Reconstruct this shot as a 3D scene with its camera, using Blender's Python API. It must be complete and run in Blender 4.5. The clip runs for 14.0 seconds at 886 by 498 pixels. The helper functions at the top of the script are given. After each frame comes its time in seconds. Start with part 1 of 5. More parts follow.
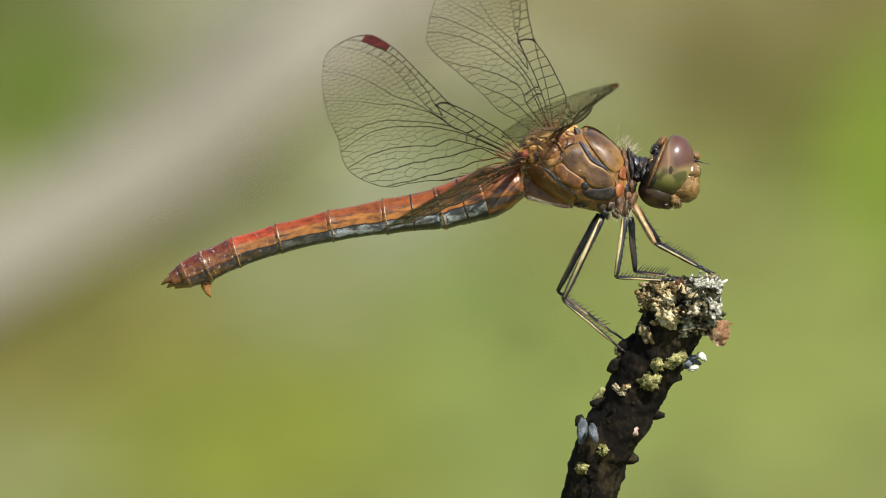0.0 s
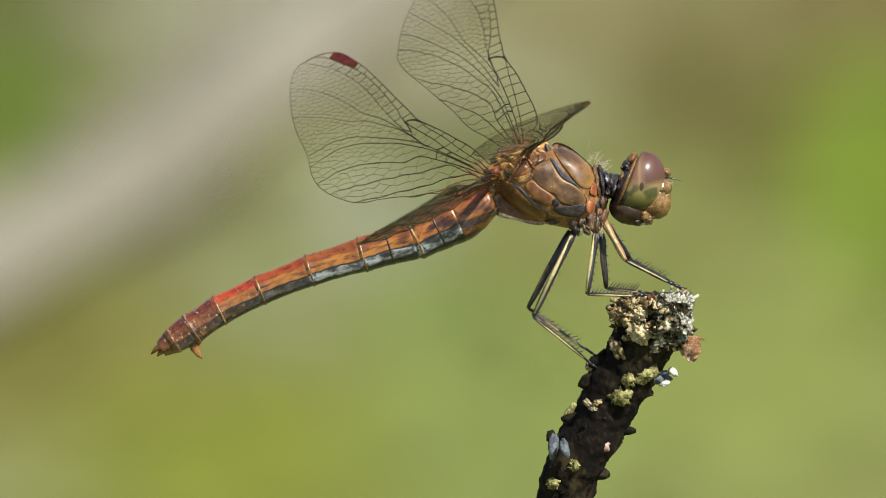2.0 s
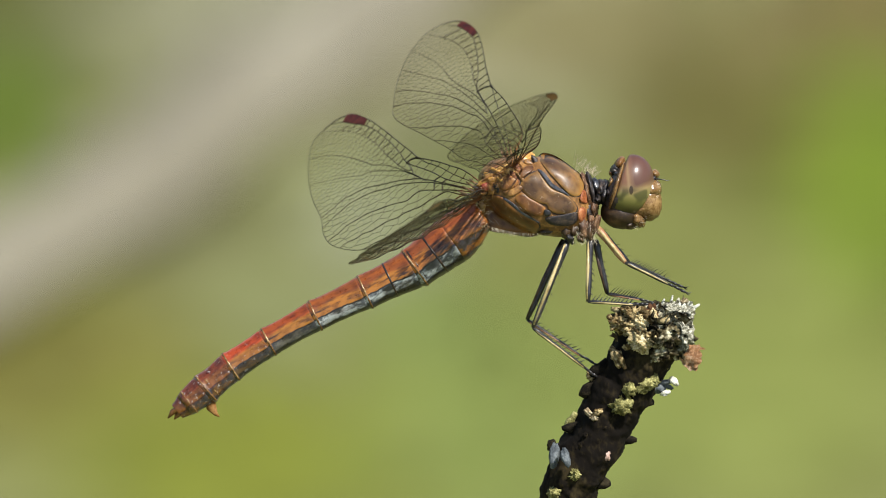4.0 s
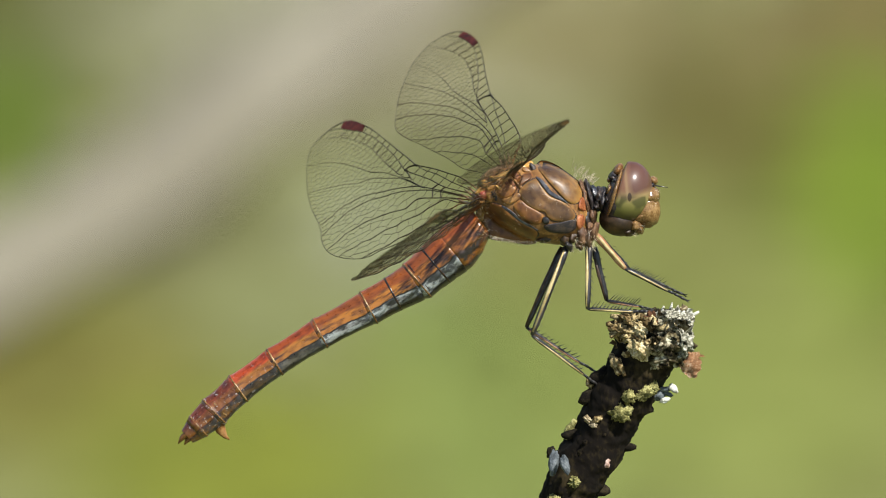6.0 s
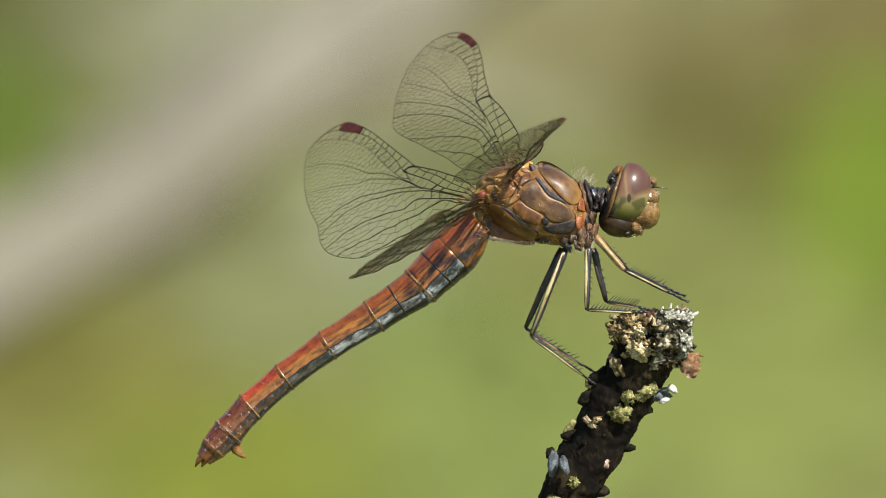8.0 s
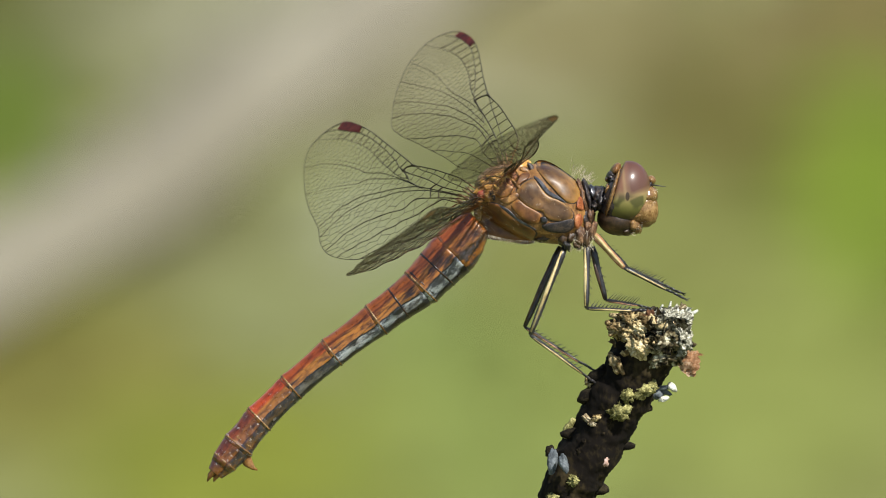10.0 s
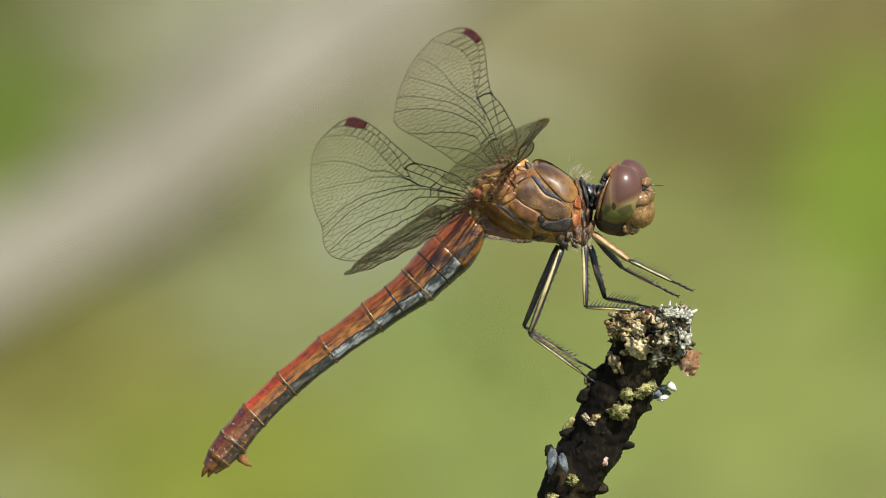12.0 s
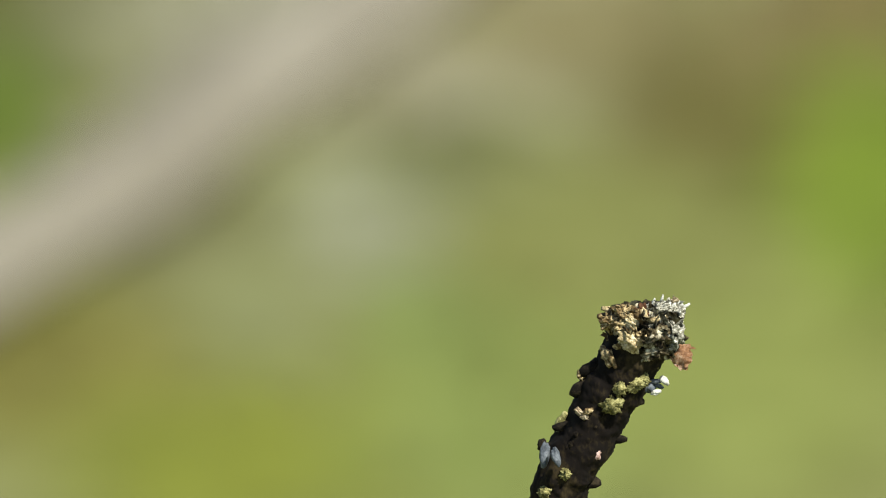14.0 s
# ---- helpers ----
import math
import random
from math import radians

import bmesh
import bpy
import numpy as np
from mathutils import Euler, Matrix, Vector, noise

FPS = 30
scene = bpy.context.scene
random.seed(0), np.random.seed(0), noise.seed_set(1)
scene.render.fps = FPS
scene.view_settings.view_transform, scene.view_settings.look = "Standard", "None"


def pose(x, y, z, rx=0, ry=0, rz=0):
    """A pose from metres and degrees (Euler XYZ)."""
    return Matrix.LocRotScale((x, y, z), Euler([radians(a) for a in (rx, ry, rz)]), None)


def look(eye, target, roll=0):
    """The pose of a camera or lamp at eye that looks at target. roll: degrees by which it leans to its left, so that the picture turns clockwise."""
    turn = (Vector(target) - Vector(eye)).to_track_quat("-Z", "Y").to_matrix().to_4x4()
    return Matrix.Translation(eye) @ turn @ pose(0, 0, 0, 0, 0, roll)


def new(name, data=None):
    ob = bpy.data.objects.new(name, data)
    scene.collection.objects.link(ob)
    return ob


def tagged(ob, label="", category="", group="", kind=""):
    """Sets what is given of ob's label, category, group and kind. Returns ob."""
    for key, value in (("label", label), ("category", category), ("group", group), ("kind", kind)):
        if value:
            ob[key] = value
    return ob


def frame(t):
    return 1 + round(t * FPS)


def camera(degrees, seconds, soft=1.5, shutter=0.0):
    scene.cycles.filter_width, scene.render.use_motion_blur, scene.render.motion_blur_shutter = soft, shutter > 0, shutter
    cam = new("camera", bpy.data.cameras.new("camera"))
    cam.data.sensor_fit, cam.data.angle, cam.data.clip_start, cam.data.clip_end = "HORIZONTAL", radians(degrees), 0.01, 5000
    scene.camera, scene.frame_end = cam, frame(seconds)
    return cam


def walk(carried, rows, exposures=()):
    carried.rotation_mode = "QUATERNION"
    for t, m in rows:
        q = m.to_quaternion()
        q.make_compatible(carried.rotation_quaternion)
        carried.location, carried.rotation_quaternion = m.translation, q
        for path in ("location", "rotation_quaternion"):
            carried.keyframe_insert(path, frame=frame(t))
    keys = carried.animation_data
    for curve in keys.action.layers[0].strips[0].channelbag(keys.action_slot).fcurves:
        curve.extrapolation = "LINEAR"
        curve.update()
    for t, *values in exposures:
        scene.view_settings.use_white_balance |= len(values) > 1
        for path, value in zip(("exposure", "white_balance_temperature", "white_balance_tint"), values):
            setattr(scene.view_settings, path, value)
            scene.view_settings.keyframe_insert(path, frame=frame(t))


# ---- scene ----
U = 0.043e-3                       # one drawing unit: 0.043 mm
PITCH, REACH = 20.0, 1.8           # the lens looks down 20 degrees, 1.8 m from the twig
W = pose(0, 0, 0.62, -PITCH)       # plane of focus: X right, Y away, Z up across the view


def at(x, y, d=0.0):
    """A place in the plane of focus, in drawing units from its upper left; d: units behind it."""
    return Vector(((x - 784) * U, d * U, (441 - y) * U))


# ---- camera ----
cam = camera(2.146, 14.0, soft=1.0, shutter=0.5)
cam.data.dof.use_dof = True
cam.data.dof.focus_distance = REACH
cam.data.dof.aperture_fstop = 68.0
cam.data.dof.aperture_blades = 0
EYE = W @ Vector((0, -REACH, 0))
SWAY = [(0.0, 52, -55), (0.5, 62, -50.5), (1.0, 16.8, -30.6), (1.5, 1, -30.3), (2.0, 1, -27.6), (2.5, 5, -18.4),
        (3.0, 4.2, -18.4), (3.2, 4, -17), (5.3, 0, -6), (5.5, 0, -4.6), (6.0, 1.5, 1.5), (6.5, 0, 0), (7.0, 3.1, 1.2), (7.5, 1.5, 0.3),
        (8.0, 0.2, 2.6), (10.3, -1, -1.3), (10.5, -1.5, -1.5), (11.0, -3.1, -1.5), (11.5, -4.6, -1.8), (12.0, -1.8, -1.8),
        (12.5, -5.4, -3.3), (12.6, -5, -3), (12.7, -26, -22), (12.8, -23.5, -28), (13.0, -20.7, -24.7), (13.5, -7.2, -9), (14.0, -14.6, -12.4)]
walk(cam, [(t, look(EYE, W @ Vector((-x * U, 0, y * U)))) for t, x, y in SWAY])

# ---- light ----
SUN = (W.to_3x3() @ Vector((0.42, -0.60, 0.68))).normalized()     # towards the sun
world = bpy.data.worlds.new("sky")
scene.world = world
world.use_nodes = True
wn = world.node_tree.nodes
sky = wn.new("ShaderNodeTexSky")
sky.sky_type, sky.sun_disc = "NISHITA", False
sky.sun_elevation = math.asin(SUN.z)
sky.sun_rotation = math.atan2(SUN.x, SUN.y)
world.node_tree.links.new(sky.outputs[0], wn["Background"].inputs[0])
wn["Background"].inputs[1].default_value = 0.10
sun = new("sun", bpy.data.lights.new("sun", "SUN"))
sun.data.energy, sun.data.angle, sun.data.color = 5.0, radians(0.53), (1.0, 0.96, 0.89)
sun.matrix_world = look(SUN * 5, (0, 0, 0))
scene.view_settings.exposure = 0.49


# ---- materials ----
class Mat:
    """A node material with short ways to add nodes."""

    def __init__(self, name):
        self.m = bpy.data.materials.new(name)
        self.m.use_nodes = True
        self.t = self.m.node_tree
        self.p = self.t.nodes["Principled BSDF"]
        self.out = self.t.nodes["Material Output"]
        self.coord = self.t.nodes.new("ShaderNodeTexCoord")

    def node(self, kind, **props):
        n = self.t.nodes.new(kind)
        for k, v in props.items():
            if k == "operation":
                n.operation = v
            elif k == "data_type":
                n.data_type = v
            elif k == "blend_type":
                n.blend_type = v
        return n

    def link(self, a, b):
        self.t.links.new(a, b)

    def noise(self, scale, detail=4.0, rough=0.55, stretch=None, space="Object"):
        n = self.t.nodes.new("ShaderNodeTexNoise")
        n.inputs["Scale"].default_value, n.inputs["Detail"].default_value, n.inputs["Roughness"].default_value = scale, detail, rough
        src = self.coord.outputs[space]
        if stretch:
            mp = self.t.nodes.new("ShaderNodeMapping")
            mp.inputs["Scale"].default_value = stretch
            self.link(src, mp.inputs[0])
            src = mp.outputs[0]
        self.link(src, n.inputs["Vector"])
        return n.outputs["Fac"]

    def ramp(self, fac, stops):
        r = self.t.nodes.new("ShaderNodeValToRGB")
        e = r.color_ramp.elements
        while len(e) < len(stops):
            e.new(0.5)
        for el, (pos, col) in zip(e, stops):
            el.position, el.color = pos, (*col, 1.0)
        self.link(fac, r.inputs[0])
        return r.outputs[0]

    def mix(self, fac, a, b, blend="MIX"):
        n = self.t.nodes.new("ShaderNodeMix")
        n.data_type, n.blend_type = "RGBA", blend
        for sock, v in ((n.inputs[0], fac), (n.inputs[6], a), (n.inputs[7], b)):
            if isinstance(v, (int, float)):
                sock.default_value = v
            elif isinstance(v, tuple):
                sock.default_value = (*v, 1.0)
            else:
                self.link(v, sock)
        return n.outputs[2]

    def math(self, op, a, b=0.0, c=0.0):
        n = self.t.nodes.new("ShaderNodeMath")
        n.operation = op
        for sock, v in zip(n.inputs, (a, b, c)):
            if isinstance(v, (int, float)):
                sock.default_value = v
            else:
                self.link(v, sock)
        return n.outputs[0]

    def axis(self, which, space="Object"):
        n = self.t.nodes.new("ShaderNodeSeparateXYZ")
        self.link(self.coord.outputs[space], n.inputs[0])
        return n.outputs[which]

    def bump(self, fac, strength=0.3, dist=0.00005):
        n = self.t.nodes.new("ShaderNodeBump")
        n.inputs["Strength"].default_value, n.inputs["Distance"].default_value = strength, dist
        self.link(fac, n.inputs["Height"])
        self.link(n.outputs[0], self.p.inputs["Normal"])

    def base(self, col):
        if isinstance(col, tuple):
            self.p.inputs["Base Color"].default_value = (*col, 1.0)
        else:
            self.link(col, self.p.inputs["Base Color"])
        return self

    def set(self, rough=0.5, spec=0.5, sss=0.0, coat=0.0):
        self.p.inputs["Roughness"].default_value = rough
        self.p.inputs["Specular IOR Level"].default_value = spec
        self.p.inputs["Coat Weight"].default_value = coat
        if sss:
            self.p.inputs["Subsurface Weight"].default_value = sss
            self.p.inputs["Subsurface Scale"].default_value = 0.0003
            self.p.inputs["Subsurface Radius"].default_value = (1.0, 0.5, 0.25)
        return self


def mottled(name, dark, mid, light, scale, rough=0.5, bump=0.25, spec=0.5, stretch=None, coat=0.0):
    """Three tones broken up at two scales with fine relief."""
    k = Mat(name)
    big = k.noise(scale, 3, 0.6, stretch)
    fine = k.noise(scale * 7, 3, 0.6, stretch)
    f = k.math("MULTIPLY_ADD", fine, 0.45, k.math("MULTIPLY", big, 0.6))
    k.base(k.ramp(f, [(0.36, dark), (0.52, mid), (0.66, light)]))
    k.bump(fine, bump, 0.00003)
    k.set(rough, spec, coat=coat)
    return k.m


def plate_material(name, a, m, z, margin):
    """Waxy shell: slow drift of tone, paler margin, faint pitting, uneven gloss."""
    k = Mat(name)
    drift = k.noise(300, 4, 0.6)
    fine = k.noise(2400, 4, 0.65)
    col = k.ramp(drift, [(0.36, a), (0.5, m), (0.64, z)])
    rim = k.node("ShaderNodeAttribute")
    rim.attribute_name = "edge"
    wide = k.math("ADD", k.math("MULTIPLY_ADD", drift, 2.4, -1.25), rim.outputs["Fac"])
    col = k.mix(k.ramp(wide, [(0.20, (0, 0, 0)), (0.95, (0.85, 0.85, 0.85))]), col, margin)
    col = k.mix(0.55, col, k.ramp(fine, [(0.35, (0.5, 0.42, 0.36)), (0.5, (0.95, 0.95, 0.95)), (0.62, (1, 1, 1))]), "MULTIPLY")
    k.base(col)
    k.bump(k.math("MULTIPLY_ADD", k.noise(650, 3, 0.6), 2.2, fine), 0.35, 0.00005)
    k.set(0.45, 0.4, sss=0.15, coat=0.12)
    k.p.inputs["Coat Roughness"].default_value = 0.28
    k.link(k.math("MULTIPLY_ADD", fine, 0.5, 0.20), k.p.inputs["Roughness"])
    return k.m


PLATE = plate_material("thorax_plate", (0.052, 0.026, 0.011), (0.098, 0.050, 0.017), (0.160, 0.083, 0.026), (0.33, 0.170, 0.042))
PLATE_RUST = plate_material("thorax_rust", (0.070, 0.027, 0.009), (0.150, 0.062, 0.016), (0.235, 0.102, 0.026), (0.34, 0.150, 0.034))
SEAM = mottled("thorax_seam", (0.012, 0.012, 0.016), (0.040, 0.042, 0.052), (0.11, 0.11, 0.12), 900, 0.28, 0.3, 0.6)
CORE_BROWN = mottled("thorax_brown", (0.075, 0.034, 0.012), (0.20, 0.094, 0.028), (0.36, 0.19, 0.055), 1100, 0.4, 0.3)
COLLAR = mottled("orange_collar", (0.10, 0.028, 0.010), (0.30, 0.090, 0.030), (0.46, 0.19, 0.075), 1100, 0.5, 0.6)
PLATE_RED = mottled("thorax_red", (0.035, 0.015, 0.010), (0.15, 0.055, 0.024), (0.31, 0.14, 0.065), 1500, 0.6, 0.5, 0.25)
SUTURE = mottled("thorax_dark", (0.010, 0.009, 0.010), (0.026, 0.023, 0.025), (0.085, 0.060, 0.044), 1500, 0.42, 0.6, 0.35)
AMBER = mottled("wing_root", (0.12, 0.050, 0.014), (0.44, 0.23, 0.05), (0.64, 0.42, 0.14), 700, 0.28, 0.5)
RIM = mottled("segment_rim", (0.03, 0.016, 0.008), (0.17, 0.085, 0.030), (0.40, 0.26, 0.11), 1100, 0.25, 0.5)
GROOVE = mottled("segment_groove", (0.008, 0.006, 0.005), (0.020, 0.013, 0.010), (0.06, 0.03, 0.015), 1500, 0.3, 0.4)
TAIL_HORN = mottled("tail_appendage", (0.07, 0.025, 0.008), (0.20, 0.085, 0.022), (0.36, 0.19, 0.055), 900, 0.35, 0.4)
RED_BASE = mottled("wing_root_red", (0.2, 0.03, 0.02), (0.38, 0.07, 0.045), (0.5, 0.2, 0.1), 1600, 0.45, 0.2)
COXA = mottled("leg_root", (0.022, 0.014, 0.010), (0.085, 0.042, 0.021), (0.27, 0.16, 0.085), 1300, 0.5, 0.9, 0.3)
LEG_BLACK = mottled("leg_black", (0.008, 0.008, 0.009), (0.016, 0.015, 0.016), (0.05, 0.045, 0.04), 2500, 0.32, 0.15, 0.6)
LEG_YELLOW = mottled("leg_yellow", (0.22, 0.16, 0.06), (0.42, 0.33, 0.14), (0.55, 0.47, 0.25), 2200, 0.4, 0.1)
LEG_BROWN = mottled("leg_brown", (0.022, 0.013, 0.010), (0.055, 0.032, 0.020), (0.14, 0.09, 0.055), 1600, 0.35, 0.15)
LEG_TAN = mottled("leg_tan", (0.14, 0.055, 0.025), (0.32, 0.16, 0.07), (0.5, 0.32, 0.17), 1600, 0.4, 0.15)


def vein_material():
    """Dark brown veins that turn rusty towards the wing's root, where the living tissue is."""
    k = Mat("wing_vein")
    f = k.math("MULTIPLY", k.axis(0), 1.0 / (140 * U))
    k.base(k.ramp(f, [(0.10, (0.22, 0.070, 0.018)), (0.5, (0.045, 0.024, 0.011)), (1.0, (0.028, 0.022, 0.012))]))
    k.set(0.55, 0.25)
    return k.m


VEIN = vein_material()
STIGMA = mottled("pterostigma", (0.018, 0.005, 0.004), (0.075, 0.012, 0.008), (0.12, 0.022, 0.013), 1100, 0.6, 0.1, 0.2)
# the same wing spot with sunlight put into its colour, for the near wings
STIGMA_LIT = mottled("pterostigma_lit", (0.16, 0.05, 0.02), (0.28, 0.10, 0.04), (0.36, 0.15, 0.06), 1500, 0.4, 0.1)
HAIR = mottled("hair", (0.36, 0.29, 0.18), (0.54, 0.46, 0.33), (0.68, 0.62, 0.50), 700, 0.6, 0.0)
FUR = mottled("golden_fur", (0.35, 0.16, 0.05), (0.55, 0.30, 0.10), (0.65, 0.42, 0.18), 700, 0.5, 0.0)
FACE = mottled("face", (0.080, 0.038, 0.013), (0.165, 0.088, 0.030), (0.30, 0.185, 0.075), 1100, 0.27, 0.15)
FACE_DARK = mottled("mouth", (0.014, 0.007, 0.003), (0.036, 0.019, 0.007), (0.085, 0.046, 0.015), 1300, 0.5, 0.15)


def membrane_material():
    k = Mat("wing_membrane")
    clear = k.node("ShaderNodeBsdfTransparent")
    clear.inputs[0].default_value = (0.99, 0.99, 0.965, 1)
    gloss = k.node("ShaderNodeBsdfGlossy")
    gloss.inputs["Color"].default_value = (0.42, 0.38, 0.29, 1)
    gloss.inputs["Roughness"].default_value = 0.30
    dull = k.node("ShaderNodeBsdfTranslucent")
    dull.inputs[0].default_value = (0.34, 0.31, 0.20, 1)
    a = k.node("ShaderNodeMixShader")
    lw = k.node("ShaderNodeLayerWeight")
    lw.inputs["Blend"].default_value = 0.5
    k.link(k.math("MULTIPLY_ADD", k.math("POWER", lw.outputs["Facing"], 8.0), 0.75, 0.0), a.inputs[0])
    b = k.node("ShaderNodeMixShader")
    b.inputs[0].default_value = 0.022
    k.link(clear.outputs[0], a.inputs[1])
    k.link(gloss.outputs[0], a.inputs[2])
    k.link(a.outputs[0], b.inputs[1])
    k.link(dull.outputs[0], b.inputs[2])
    k.link(b.outputs[0], k.out.inputs["Surface"])
    return k.m


MEMBRANE = membrane_material()


def abdomen_material(name, back, flank, belly, line, fleck, half=26, pit=0.35, speck=0.0):
    """Bands round a segment: belly, dark line, ochre flank with a dark smear, red back. Bands wander with the grain."""
    k = Mat(name)
    h = k.math("MULTIPLY", k.axis(2), 1.0 / (half * U))
    grain = k.noise(1500, 4, 0.6, (0.45, 1, 1))
    wander = k.math("MULTIPLY_ADD", k.noise(520, 3), 0.50, -0.25)
    v = k.math("MULTIPLY_ADD", k.math("ADD", h, wander), 0.4, 0.5)
    band = k.ramp(v, [(0.0, line), (0.17, line), (0.21, belly), (0.365, belly), (0.385, line), (0.405, line), (0.43, flank), (0.62, flank), (0.70, back), (1.0, back)])
    smear = k.ramp(k.noise(620, 4, 0.7, (0.28, 1, 1.5)), [(0.42, (1, 1, 1)), (0.50, (0, 0, 0))])
    side = k.ramp(v, [(0.40, (0.35, 0.35, 0.35)), (0.47, (1, 1, 1)), (0.62, (1, 1, 1)), (0.74, (0.25, 0.25, 0.25))])
    col = k.mix(k.math("MULTIPLY", k.math("MULTIPLY", smear, side), fleck), band, (0.030, 0.016, 0.014))
    low = k.ramp(v, [(0.37, (1, 1, 1)), (0.41, (0, 0, 0))])
    blot = k.ramp(k.noise(1000, 4, 0.7, (0.7, 1, 1)), [(0.43, (1, 1, 1)), (0.53, (0, 0, 0))])
    col = k.mix(k.math("MULTIPLY", k.math("MULTIPLY", low, blot), 0.88), col, (0.035, 0.040, 0.055))
    col = k.mix(0.85, col, k.ramp(grain, [(0.34, (0.26, 0.20, 0.18)), (0.52, (0.92, 0.88, 0.85)), (0.7, (1, 1, 1))]), "MULTIPLY")
    if speck:                                               # glints on the last rings, painted as pale flecks
        col = k.mix(k.math("MULTIPLY", k.ramp(k.noise(3000, 3, 0.6), [(0.60, (0, 0, 0)), (0.68, (1, 1, 1))]), speck), col, (0.44, 0.40, 0.36))
    k.base(col)
    pits = k.noise(2200, 4, 0.7)
    k.bump(pits, pit, 0.00005)
    gloss = k.node("ShaderNodeBump")
    gloss.inputs["Strength"].default_value, gloss.inputs["Distance"].default_value = pit * 0.35, 0.00004
    k.link(k.noise(1300, 3, 0.6), gloss.inputs["Height"])
    k.link(gloss.outputs[0], k.p.inputs["Coat Normal"])
    k.set(0.35, 0.45, coat=0.5)
    k.p.inputs["Coat Roughness"].default_value = 0.13
    k.link(k.math("MULTIPLY_ADD", pits, 0.5, 0.08), k.p.inputs["Roughness"])
    return k.m


BLUE, INK = (0.44, 0.49, 0.50), (0.018, 0.016, 0.020)
ABD_BASE = abdomen_material("abdomen_base", (0.26, 0.066, 0.011), (0.37, 0.135, 0.020), BLUE, INK, 0.9, 38)
ABD_ROOT = abdomen_material("abdomen_root", (0.28, 0.066, 0.011), (0.36, 0.130, 0.020), (0.27, 0.105, 0.020), (0.11, 0.045, 0.014), 0.55, 42)
ABD_FRONT = abdomen_material("abdomen_front", (0.27, 0.072, 0.010), (0.35, 0.138, 0.019), BLUE, INK, 0.95, 28)
ABD_MID = abdomen_material("abdomen_middle", (0.33, 0.064, 0.009), (0.33, 0.135, 0.020), (0.13, 0.125, 0.11), INK, 0.95, 25, 0.45)
ABD_BACK = abdomen_material("abdomen_back", (0.42, 0.058, 0.010), (0.29, 0.115, 0.020), (0.10, 0.060, 0.030), INK, 0.85, 25, 0.6, 0.3)
ABD_TAIL = abdomen_material("abdomen_tail", (0.18, 0.040, 0.012), (0.18, 0.066, 0.015), (0.17, 0.080, 0.022), (0.06, 0.022, 0.018), 0.85, 26, 0.9, 0.6)


